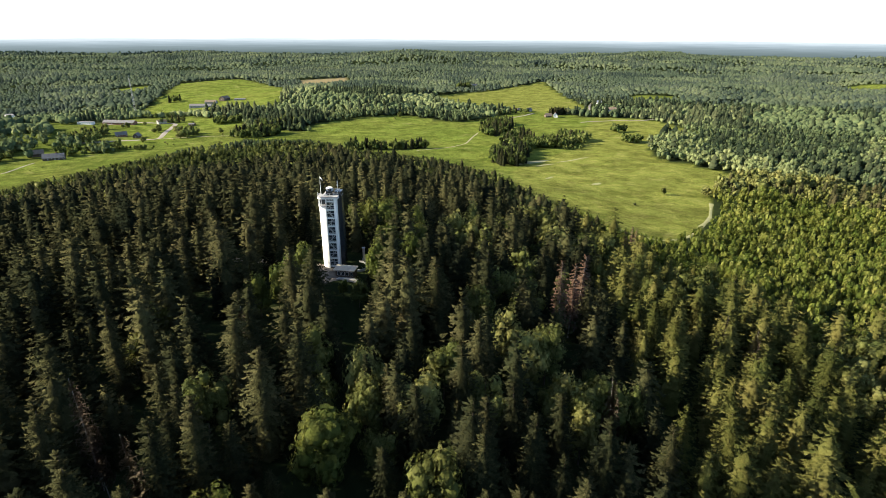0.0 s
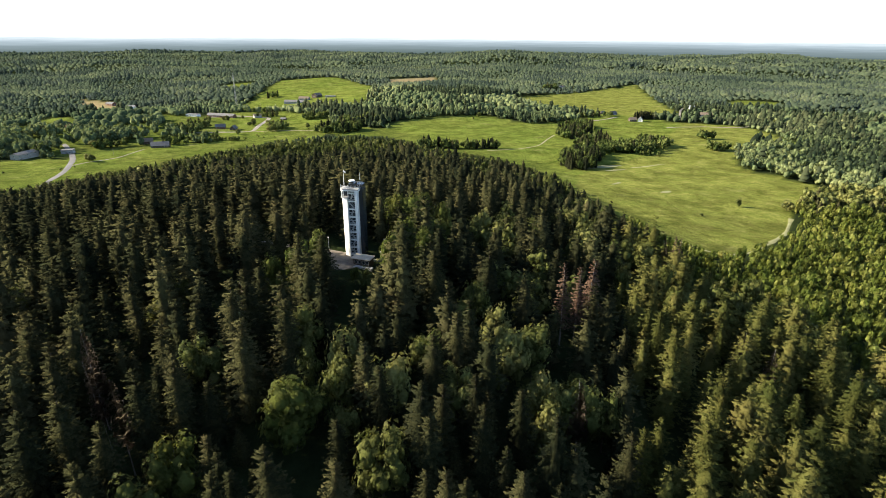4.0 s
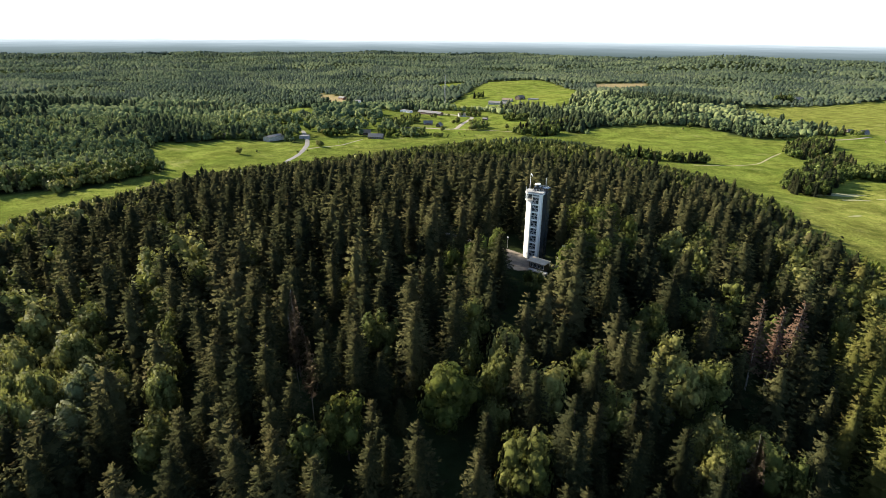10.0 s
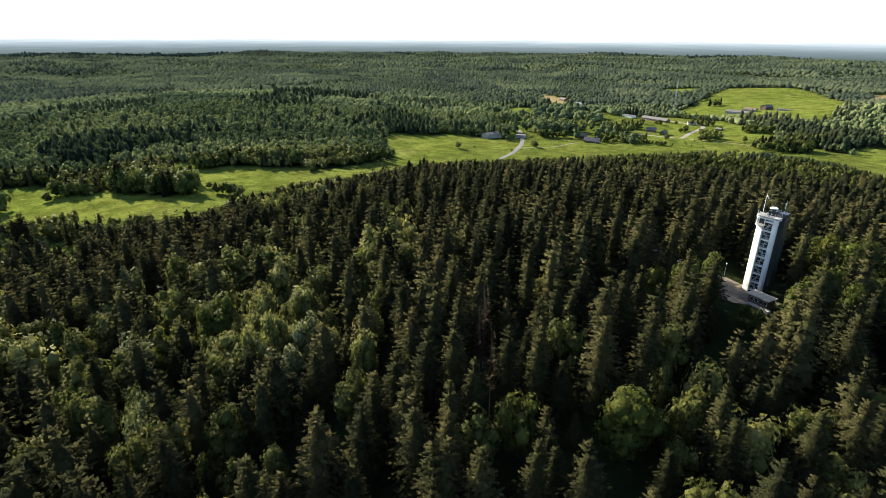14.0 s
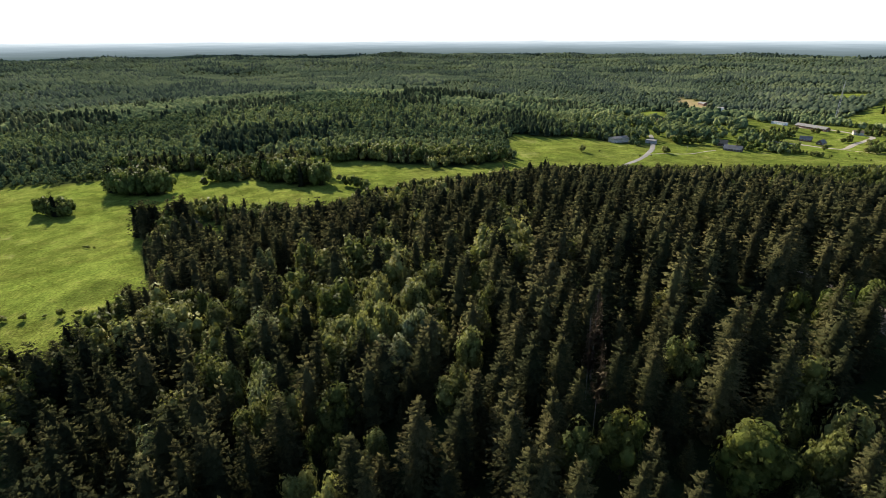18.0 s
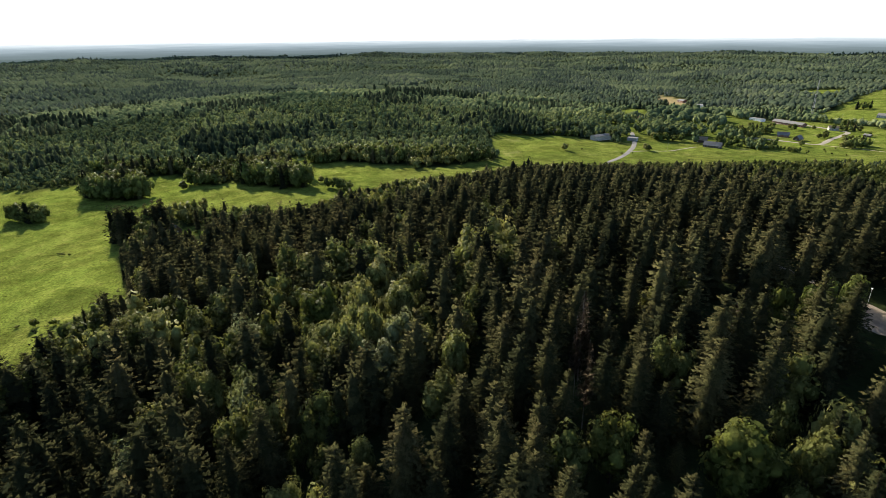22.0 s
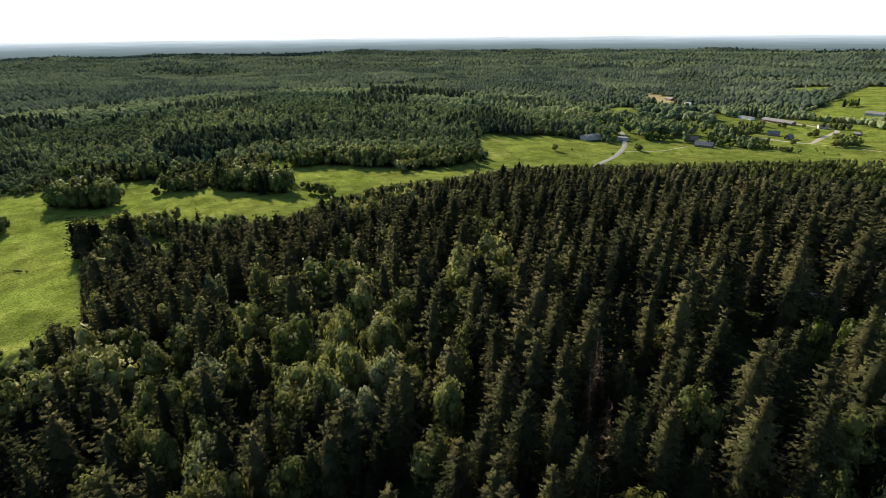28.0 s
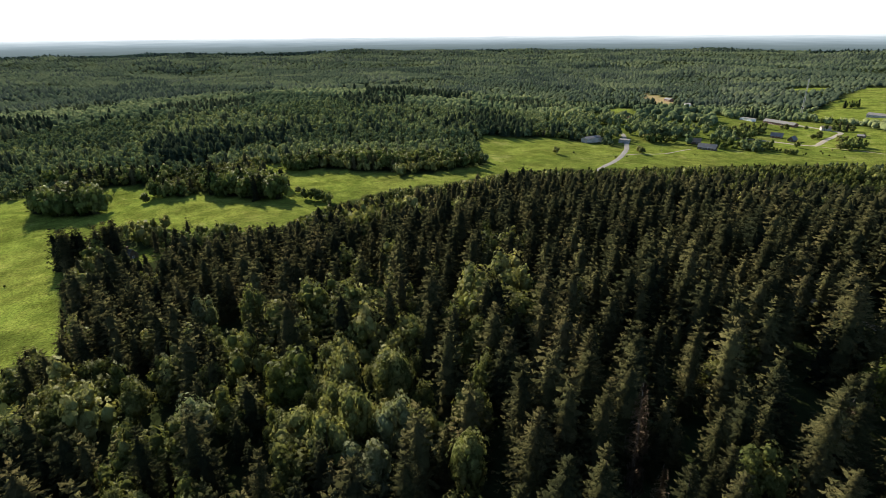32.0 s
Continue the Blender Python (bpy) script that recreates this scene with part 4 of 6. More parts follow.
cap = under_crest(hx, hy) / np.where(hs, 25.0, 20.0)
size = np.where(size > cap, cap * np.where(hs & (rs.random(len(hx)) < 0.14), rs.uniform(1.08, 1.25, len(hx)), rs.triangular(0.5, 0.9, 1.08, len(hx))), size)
rest &= size > 0.3
for lo, hi, sp, br in ((0, 290, SPRUCE_1, BROAD_1), (290, 480, SPRUCE_2, BROAD_2), (480, 2000, SPRUCE_3, BROAD_3)):
    k = rest & (hd >= lo) & (hd < hi)
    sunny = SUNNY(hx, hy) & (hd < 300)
    for sel, shapes, mat, nm, lb in ((hs & sunny, sp, M_SPRUCE_SUNLIT, "spruce_wood", "spruces on the slope, sunlight put into their olive-green colour"), (hs & ~sunny, sp, M_SPRUCE_MID if hi < 300 else M_SPRUCE, "spruce_wood", "dense dark spruce forest on the hillside"), (~hs, br, M_LEAF_MID if hi < 500 else M_LEAF, "broadleaf_wood", "green broadleaf trees among the spruces")):
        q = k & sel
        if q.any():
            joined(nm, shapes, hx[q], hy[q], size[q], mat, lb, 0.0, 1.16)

yx, yy = scatter(rs, 130, 480, -90, 250, 5.8, lambda x, y: young_wood(x, y) & wooded(x, y) & (near_line(x, y, HAY_EDGE) > 8))
yk = rs.uniform(0.65, 1.15, len(yx)) * (1 + 0.25 * smooth_noise(yx, yy, 17, 2.2))
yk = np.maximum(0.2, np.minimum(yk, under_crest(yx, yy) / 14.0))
joined("birch_wood", YOUNG, yx, yy, yk, M_BIRCH, "dense bright green young birch wood on the slope", 0.0, 1.2)

# woods farther off, in rings of growing spacing
HILL = lambda x, y: (x > -330) & (x < 330) & (y > -290) & (y < 520)
for lo, hi, step, sp, br, big in ((60, 620, 8.0, SPRUCE_2, BROAD_2, 1.0), (620, 1000, 9.0, SPRUCE_3, BROAD_3, 1.0), (1000, 1300, 10.6, SPRUCE_3, BROAD_4, 1.0), (1300, 2400, 11.5, SPRUCE_4, BROAD_5, 1.05), (2400, 3920, 20.0, SPRUCE_4, BROAD_5, 1.35)):
    fx_, fy_ = scatter(rs, -hi, hi + 40, -700 if hi < 700 else -600, hi, step,
                       lambda x, y: (distance(x, y) >= lo) & (distance(x, y) < hi) & ~HILL(x, y) & in_view(x, y) & wooded(x, y) & ~young_wood(x, y))
    kind_, grown, tone = stands(fx_, fy_)
    leafy = np.where(kind_ < 0.26, 0.35, np.where(kind_ < 0.70, 0.97, 0.75))
    sp_ = rs.random(len(fx_)) > leafy + np.where((fx_ < -150) & (fy_ < 1000), 0.15, 0.0)
    sp_ &= ~in_park(fx_, fy_)
    sc = rs.uniform(0.72, 1.08, len(fx_)) * big * (0.62 + 0.55 * grown) * (1 + 0.12 * smooth_noise(fx_, fy_, 40, 6.0))
    sc = np.where(in_park(fx_, fy_), rs.uniform(0.9, 1.5, len(fx_)), sc)
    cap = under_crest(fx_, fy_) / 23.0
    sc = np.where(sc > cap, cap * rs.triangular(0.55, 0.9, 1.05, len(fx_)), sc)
    ok = sc > 0.28
    fx_, fy_, sc, sp_, tone = fx_[ok], fy_[ok], sc[ok], sp_[ok], 0.75 * (tone[ok] - 0.5)
    # rings from 600 m out take the greens with haze mixed in
    joined("spruce_wood", sp, fx_[sp_], fy_[sp_], sc[sp_], M_SPRUCE_HAZED if lo >= 1300 else M_SPRUCE_HALF_HAZED if lo >= 600 else M_SPRUCE, "far dark spruce woods", 0, 1.3, tone[sp_], 0.08)
    joined("broadleaf_wood", br, fx_[~sp_], fy_[~sp_], sc[~sp_] * 0.9, M_LEAF_HAZED if lo >= 1300 else M_LEAF_HALF_HAZED if lo >= 600 else M_LEAF, "far light green broadleaf woods", 0, 1.35, tone[~sp_], 0.08)

# the wood under and behind the lookout, out of sight for the most part
ux, uy = scatter(rs, -110, 140, -300, -120, 9.0, lambda x, y: wooded(x, y) & (distance(x, y) < 125) & (~in_view(x, y) | (distance(x, y) <= 35)))
us = spruce_share(ux, uy) + rs.uniform(-0.25, 0.25, len(ux)) > 0.45
uk = rs.uniform(0.6, 0.95, len(ux))
joined("spruce_wood", SPRUCE_2, ux[us], uy[us], uk[us], M_SPRUCE, "dense dark spruce forest on the hillside")
joined("broadleaf_wood", BROAD_2, ux[~us], uy[~us], uk[~us], M_LEAF, "green broadleaf trees among the spruces")


# ---- building helpers ----
def part(name, bm, material, parent, label=""):
    me = bpy.data.meshes.new(name)
    bm.to_mesh(me)
    bm.free()
    me.materials.append(material)
    ob = new(name, me)
    ob.parent = parent
    return tagged(ob, label)


def shared_part(name, me, parent, m, label=""):
    ob = new(name, me)
    ob.parent = parent
    ob.matrix_basis = m
    return tagged(ob, label)


def add_box(bm, x0, x1, y0, y1, z0, z1, m=None):
    vs = [bm.verts.new((x, y, z)) for z in (z0, z1) for x, y in ((x0, y0), (x1, y0), (x1, y1), (x0, y1))]
    if m is not None:
        for v in vs:
            v.co = m @ v.co
    for q in ((3, 2, 1, 0), (4, 5, 6, 7), (0, 1, 5, 4), (1, 2, 6, 5), (2, 3, 7, 6), (3, 0, 4, 7)):
        bm.faces.new([vs[i] for i in q])
    return bm


def box_bm(*a):
    return add_box(bmesh.new(), *a)


def prism(bm, outline, z0, z1):
    """An upright prism over an outline that runs counter-clockwise."""
    lo, hi = [bm.verts.new((x, y, z0)) for x, y in outline], [bm.verts.new((x, y, z1)) for x, y in outline]
    bm.faces.new(lo[::-1])
    bm.faces.new(hi)
    n = len(outline)
    for i in range(n):
        bm.faces.new((lo[i], lo[(i + 1) % n], hi[(i + 1) % n], hi[i]))
    return bm


def rod(bm, x, y, z0, z1, r, sides=8, r1=None):
    r1 = r if r1 is None else r1
    lo = [bm.verts.new((x + r * math.cos(6.2832 * i / sides), y + r * math.sin(6.2832 * i / sides), z0)) for i in range(sides)]
    hi = [bm.verts.new((x + r1 * math.cos(6.2832 * i / sides), y + r1 * math.sin(6.2832 * i / sides), z1)) for i in range(sides)]
    bm.faces.new(lo[::-1])
    bm.faces.new(hi)
    for i in range(sides):
        bm.faces.new((lo[i], lo[(i + 1) % sides], hi[(i + 1) % sides], hi[i]))
    return bm


def soften(bm, width):
    bmesh.ops.bevel(bm, geom=list(bm.edges), offset=width, segments=1, affect="EDGES")
    return bm


M_WHITE = plain("whitewashed_render", (0.80, 0.80, 0.77), 0.75, 0, 0.06, 0.25, 0.15, (0.66, 0.66, 0.62))
M_CONCRETE = plain("grey_concrete", (0.42, 0.41, 0.38), 0.85, 0, 0.15, 0.5, 0.2)
M_SLAB = plain("pale_roof_slab", (0.58, 0.50, 0.38), 0.8, 0, 0.12, 0.6, 0.15)
M_STEEL = plain("painted_steel", (0.55, 0.56, 0.56), 0.45, 0.6, 0.1, 2.0, 0.05)
M_RUST = plain("galvanised_lattice", (0.36, 0.36, 0.37), 0.5, 0.7, 0.15, 0.4, 0.05)
M_GLASS = glass_material("dark_glass")
M_LIFT = plain("dark_lift_cladding", (0.022, 0.028, 0.032), 0.25, 0.0, 0.12, 0.3, 0.05, None, 0.6)
M_CLOTH = plain("white_flag_cloth", (0.78, 0.78, 0.80), 0.9, 0, 0.05, 2.0, 0.1)
M_GRAVEL = plain("pale_gravel", (0.27, 0.24, 0.19), 0.95, 0, 0.14, 0.12, 0.4)
M_ASPHALT = plain("worn_asphalt", (0.15, 0.143, 0.132), 0.9, 0, 0.12, 0.15, 0.3)
M_TRACK = plain("trodden_grass", (0.30, 0.27, 0.14), 0.95, 0, 0.18, 0.2, 0.3)
M_DIRT = plain("brown_packed_dirt", (0.20, 0.165, 0.125), 0.95, 0, 0.18, 0.4, 0.3)
M_STRAW = plain("straw_patch", (0.26, 0.26, 0.11), 0.95, 0, 0.16, 0.3, 0.3)
M_GREYROOF = plain("weathered_fibre_cement_roof", (0.17, 0.165, 0.16), 0.85, 0, 0.16, 0.3, 0.25)
M_TANROOF = plain("tan_sheet_roof", (0.21, 0.16, 0.11), 0.7, 0, 0.14, 0.4, 0.2)
M_REDROOF = plain("red_tile_roof", (0.30, 0.085, 0.055), 0.8, 0, 0.14, 0.5, 0.25)
M_WHITEROOF = plain("white_sheet_roof", (0.60, 0.60, 0.59), 0.6, 0, 0.08, 0.4, 0.1)
M_TIMBER = plain("dark_timber_wall", (0.115, 0.085, 0.062), 0.9, 0, 0.2, 0.8, 0.3)
M_BRICKRED = plain("red_brown_brick_wall", (0.23, 0.115, 0.08), 0.9, 0, 0.16, 0.9, 0.25)
M_CREAM = plain("cream_plaster", (0.42, 0.39, 0.33), 0.85, 0, 0.1, 0.5, 0.15)
M_GREYWALL = plain("grey_block_wall", (0.34, 0.33, 0.31), 0.9, 0, 0.14, 0.5, 0.2)
M_FRAME = plain("white_window_frame", (0.7, 0.7, 0.68), 0.6, 0, 0.05, 2, 0.05)
M_DOOR = plain("brown_door", (0.12, 0.07, 0.045), 0.7, 0, 0.12, 2, 0.1)
M_FLOWERWALL = plain("pillar_stone", (0.55, 0.44, 0.36), 0.85, 0, 0.1, 1.0, 0.2)


# ---- roads ----
def ribbon(name, line, half, material, label, lift=0.22, crumble=0.25):
    """A road laid over the land, with an uneven edge."""
    pts = []
    for (ax, ay), (bx, by) in zip(line, line[1:]):
        n = max(2, int(math.hypot(bx - ax, by - ay) / 5))
        pts += [(ax + (bx - ax) * i / n, ay + (by - ay) * i / n) for i in range(n)]
    pts.append(line[-1])
    P = np.array(pts, float)
    for _ in range(4):
        P[1:-1] = 0.25 * P[:-2] + 0.5 * P[1:-1] + 0.25 * P[2:]
    T = np.gradient(P, axis=0)
    T /= np.linalg.norm(T, axis=1)[:, None] + 1e-9
    N = np.stack([-T[:, 1], T[:, 0]], 1)
    offs = (-1.0, -0.5, 0.0, 0.5, 1.0)
    V = []
    for i, (p, q) in enumerate(zip(P, N)):
        w = half * (1 + crumble * noise.noise((i * 0.35, half, 1.7)))
        for k, o in enumerate(offs):
            x, y = p + q * o * w
            V.append((x, y, float(ground_z(x, y)) + lift - (0.18 if abs(o) == 1 else 0)))
    m = len(offs)
    F = [(i * m + k, i * m + k + 1, (i + 1) * m + k + 1, (i + 1) * m + k) for i in range(len(P) - 1) for k in range(m - 1)]
    me = build_mesh(name, np.array(V), np.array(F)[:, ::-1], material, smooth=True)
    return tagged(new(name, me), label, "road", kind="structure")


ribbon("road", MAIN_ROAD, 3.0, M_ASPHALT, "pale worn asphalt road into the village")
ribbon("road", FARM_ROAD, 3.5, M_GRAVEL, "pale gravel farm road through the village green")
ribbon("road", FIELD_TRACK, 1.4, M_TRACK, "trodden earth track along a field")
ribbon("road", YARD_PATH, 1.2, M_GRAVEL, "narrow gravel path across a lawn")
ribbon("road", EAST_DRIVE, 2.0, M_GRAVEL, "pale gravel drive up to a farm")
ribbon("road", EAST_LANE, 2.2, M_GRAVEL, "pale gravel lane between meadows")
ribbon("road", HOUSE_LANE, 2.4, M_GRAVEL, "pale gravel lane to a farmhouse")
ribbon("road", MEADOW_TRACK, 1.1, M_TRACK, "faint wheel track round a meadow")
ribbon("road", HAY_EDGE, 1.3, M_STRAW, "pale strip of mown grass at a meadow's edge", 0.2, 0.9)
ribbon("road", TOWER_DRIVE, 1.8, M_DIRT, "gravel path up to the tower")


def patch(name, cx, cy, rx, ry, turn, material, label):
    """A flat, ragged patch on the land."""
    V, F = [(cx, cy, float(ground_z(cx, cy)) + 0.2)], []
    n = 26
    for ring, f in enumerate((0.5, 1.0)):
        for i in range(n):
            a = 6.2832 * i / n
            k = f * (1 + 0.35 * noise.noise((math.cos(a) * 1.7 + cx, math.sin(a) * 1.7, cy)))
            x, y = rx * k * math.cos(a), ry * k * math.sin(a)
            x, y = cx + x * math.cos(turn) - y * math.sin(turn), cy + x * math.sin(turn) + y * math.cos(turn)
            V.append((x, y, float(ground_z(x, y)) + (0.2 if ring == 0 else 0.04)))
    tris = [(0, 1 + i, 1 + (i + 1) % n) for i in range(n)]
    for i in range(n):
        a, b = 1 + i, 1 + (i + 1) % n
        tris += [(a, a + n, b + n), (a, b + n, b)]
    me = build_mesh(name, np.array(V), np.array(tris), material, smooth=True)
    return tagged(new(name, me), label, "ground patch", kind="structure")


patch("dry_patch", 242, 376, 30, 6, 0.45, M_STRAW, "bleached dry grass by the grove")
for px, py, rx, ry, tilt in ((262, 268, 7, 2.5, 0.5), (248, 356, 16, 2.2, 0.4), (296, 382, 26, 2.0, 0.35), (330, 165, 10, 3.0, 0.9), (228, 300, 9, 1.8, 0.7)):
    patch("dry_patch", px, py, rx, ry, tilt, M_STRAW, "pale bleached grass left in the hay meadow")
patch("plaza", -3, -2, 10, 7.5, 0.3, M_DIRT, "brown gravel yard round the tower's foot")


# ---- the lookout tower ----
def tower():
    x0, y0, turn = 1.0, 2.5, -15.0
    g = float(ground_z(x0, y0))
    root = new("lookout_tower")
    root.matrix_basis = pose(x0, y0, g, 0, 0, turn)
    tagged(root, "tall white lookout tower with a glazed stairwell on the wooded hilltop", "tower")
    H = 26.5
    core = part("core", soften(box_bm(-2.7, 2.7, 0.9, 5.2, -1.5, H - 0.9), 0.08), M_WHITE, root)
    curve = [((1 - u) ** 2 * -3.75 + 2 * u * (1 - u) * -3.3 + u * u * -0.85, (1 - u) ** 2 * 1.7 + 2 * u * (1 - u) * -0.9 + u * u * -1.35) for u in np.linspace(0, 1, 13)]
    part("left_pier", prism(bmesh.new(), curve + [(-0.85, 2.0), (-3.3, 2.3)], -1.5, H - 3.6), M_WHITE, root, "broad rounded white pier, lit by the sun")
    part("right_pier", soften(box_bm(1.82, 2.75, -1.25, 0.85, -1.5, H - 0.7), 0.12), M_WHITE, root, "flat white pier")
    part("stair_glass", box_bm(-0.85, 1.82, -0.35, -0.2, 0.2, H - 1.0), M_GLASS, root, "dark glazing of the stairwell")
    flight = 2.95
    for k in range(9):
        z = 0.9 + k * flight
        land = part("landing", soften(box_bm(-0.84, 1.81, -1.2, -0.37, z - 0.14, z + 0.26), 0.03), M_WHITE, root, "white landing slab")
        rise = Matrix.Translation((-0.55 if k % 2 else 1.52, -0.72, z + 0.26)) @ Matrix.Rotation(-0.86 if k % 2 else 0.86 - math.pi, 4, "Y")
        part("stair_flight", add_box(bmesh.new(), 0.0, 3.1, -0.30, 0.22, -0.13, 0.13, rise), M_CONCRETE, root, "pale concrete stair flight")
        bm = bmesh.new()
        add_box(bm, -0.82, 1.79, -1.22, -1.17, z + 0.92, z + 1.0)
        for q in range(8):
            add_box(bm, -0.8 + q * 0.36, -0.77 + q * 0.36, -1.21, -1.18, z + 0.17, z + 0.92)
        part("railing", bm, M_STEEL, root)
        bm = bmesh.new()
        add_box(bm, -0.83, 1.80, -0.62, -0.37, z + 1.5, z + 1.62)
        for q in (-0.78, 0.48, 1.74):
            add_box(bm, q - 0.06, q + 0.06, -0.45, -0.37, z + 0.18, z + flight - 0.02)
        part("mullion", bm, M_STEEL, root)
    shaft = part("lift_shaft", soften(box_bm(2.78, 4.2, 0.9, 4.6, -1.5, H - 0.5), 0.06), M_LIFT, root, "dark glazed lift shaft")
    for k in range(9):
        z = 1.6 + k * flight
        part("shaft_band", box_bm(2.8, 4.22, 0.85, 0.9, z, z + 0.08), M_LIFT, shaft)
    for sx in (2.95, 3.5, 4.05):
        part("shaft_mullion", box_bm(sx - 0.03, sx + 0.03, 0.83, 0.895, -1.0, H - 0.6), M_LIFT, shaft)
    # the balcony on the pier and the deck above
    ring = [(-2.15 + 1.55 * math.cos(a), 0.2 + 1.95 * math.sin(a)) for a in np.linspace(math.pi * 0.5, math.pi * 1.5, 12)] + [(-0.76, -1.75), (-0.76, 2.15)]
    part("balcony_slab", prism(bmesh.new(), ring, H - 3.58, H - 3.35), M_CONCRETE, root)
    for a in np.linspace(math.pi * 0.52, math.pi * 1.48, 7):
        part("balcony_post", rod(bmesh.new(), -2.1 + 1.35 * math.cos(a), 0.2 + 1.7 * math.sin(a), H - 3.35, H - 0.95, 0.09, 6), M_WHITE, root)
    bm = bmesh.new()
    for z in (H - 2.95, H - 2.6, H - 2.3):
        pts = [(-2.1 + 1.42 * math.cos(a), 0.2 + 1.78 * math.sin(a)) for a in np.linspace(math.pi * 0.5, math.pi * 1.5, 13)]
        for (ax, ay), (bx, by) in zip(pts, pts[1:]):
            L = math.hypot(bx - ax, by - ay)
            add_box(bm, 0, L, -0.03, 0.03, z, z + 0.07, Matrix.Translation((ax, ay, 0)) @ Matrix.Rotation(math.atan2(by - ay, bx - ax), 4, "Z"))
    part("balcony_rail", bm, M_STEEL, root)
    part("balcony_glass", box_bm(-3.1, -1.4, 0.5, 0.7, H - 3.3, H - 1.0), M_GLASS, root)
    deck = [(-2.1 + 1.7 * math.cos(a), 0.4 + 2.15 * math.sin(a)) for a in np.linspace(math.pi * 0.5, math.pi * 1.5, 12)] + [(3.4, -1.6), (3.4, 5.3), (-2.1, 5.3)]
    part("deck", prism(bmesh.new(), deck, H - 0.95, H - 0.65), M_WHITE, root, "white viewing deck")
    part("parapet", prism(bmesh.new(), [(x * 0.985, y * 0.985) for x, y in deck], H - 0.64, H - 0.15), M_CONCRETE, root)
    for px, py in ((-3.7, 0.4), (-3.2, -1.0), (-2.1, -1.6), (-0.8, -1.5), (0.8, -1.5), (2.2, -1.5), (2.95, -0.4), (2.95, 1.6), (2.95, 3.6), (2.95, 5.1), (1.0, 5.15), (-1.5, 5.15)):
        part("railing_post", rod(bmesh.new(), px, py, H - 0.2, H + 1.0, 0.045, 6), M_STEEL, root)
    bm = bmesh.new()
    loop = [(-3.7, 0.4), (-3.2, -1.0), (-2.1, -1.6), (-0.8, -1.5), (0.8, -1.5), (2.2, -1.5), (2.95, -0.4), (2.95, 5.1), (-1.5, 5.15)]
    for z in (H + 0.35, H + 0.93):
        for (ax, ay), (bx, by) in zip(loop, loop[1:]):
            L = math.hypot(bx - ax, by - ay)
            add_box(bm, 0, L, -0.025, 0.025, z, z + 0.05, Matrix.Translation((ax, ay, 0)) @ Matrix.Rotation(math.atan2(by - ay, bx - ax), 4, "Z"))
    part("deck_rail", bm, M_STEEL, root)
    cabin = part("roof_cabin", soften(box_bm(-0.9, 1.3, 0.6, 3.2, H - 0.2, H + 1.3), 0.06), M_LIFT, root, "dark cabin on the deck")
    part("lantern", rod(bmesh.new(), 0.2, 1.4, H + 1.3, H + 2.1, 0.55, 16, 0.95), M_LIFT, cabin, "dark flared lantern")
    part("dome", rod(bmesh.new(), 0.2, 1.4, H + 2.1, H + 2.38, 1.15, 20, 1.08), M_WHITE, cabin, "white disc on the cabin roof")
    part("plant_room", soften(box_bm(1.7, 4.1, 1.6, 4.5, H - 0.5, H + 0.9), 0.05), M_LIFT, root, "dark plant room over the lift shaft")
    part("antenna", rod(bmesh.new(), 2.7, 3.2, H - 0.2, H + 5.0, 0.09, 6, 0.05), M_STEEL, root)
    for dz in (2.2, 3.4):
        part("antenna_panel", soften(box_bm(2.5, 2.9, 3.0, 3.1, H + dz, H + dz + 0.9), 0.03), M_STEEL, root)
    flagpole = part("flagpole", rod(bmesh.new(), -2.7, 1.2, H - 0.2, H + 6.3, 0.11, 8, 0.06), M_WHITE, root, "white flagpole")
    bm = bmesh.new()
    rows = [[bm.verts.new((-2.65 + 0.75 * u, 1.2 + 0.25 * math.sin(u * 7), H + 5.9 - 0.6 * v - 0.55 * u * u + 0.07 * math.sin(u * 9 + v * 3))) for u in np.linspace(0, 1, 9)] for v in np.linspace(0, 1, 5)]
    for r0, r1 in zip(rows, rows[1:]):
        for i in range(8):
            bm.faces.new((r0[i], r1[i], r1[i + 1], r0[i + 1]))
    bmesh.ops.solidify(bm, geom=list(bm.faces), thickness=0.02)
    part("flag", bm, M_CLOTH, flagpole, "small pale flag")
    return root


tower()


def pavilion():
    g = float(ground_z(5.0, -1.0))
    root = new("entrance_pavilion")
    root.matrix_basis = pose(4.0, -4.2, g, 0, 0, -24)
    tagged(root, "low entrance pavilion with a pale flat roof at the tower's foot", "pavilion")
    part("wall", soften(box_bm(-2.4, 3.9, -1.5, 2.4, -0.8, 2.5), 0.05), M_TIMBER, root, "dark timber wall")
    roof = part("roof", soften(box_bm(-3.1, 4.5, -2.1, 2.6, 2.5, 2.85), 0.06), M_SLAB, root, "pale flat roof slab")
    for wx in (-1.8, -0.3, 1.2, 2.7):
        w = part("window", box_bm(wx, wx + 1.1, -1.56, -1.49, 0.7, 2.0), M_FRAME, root)
        part("pane", box_bm(wx + 0.08, wx + 1.02, -1.585, -1.56, 0.78, 1.92), M_GLASS, w)
    part("terrace", soften(box_bm(-3.4, 5.6, -3.2, -1.5, -1.2, 0.05), 0.05), M_CONCRETE, root)
    return root


pavilion()


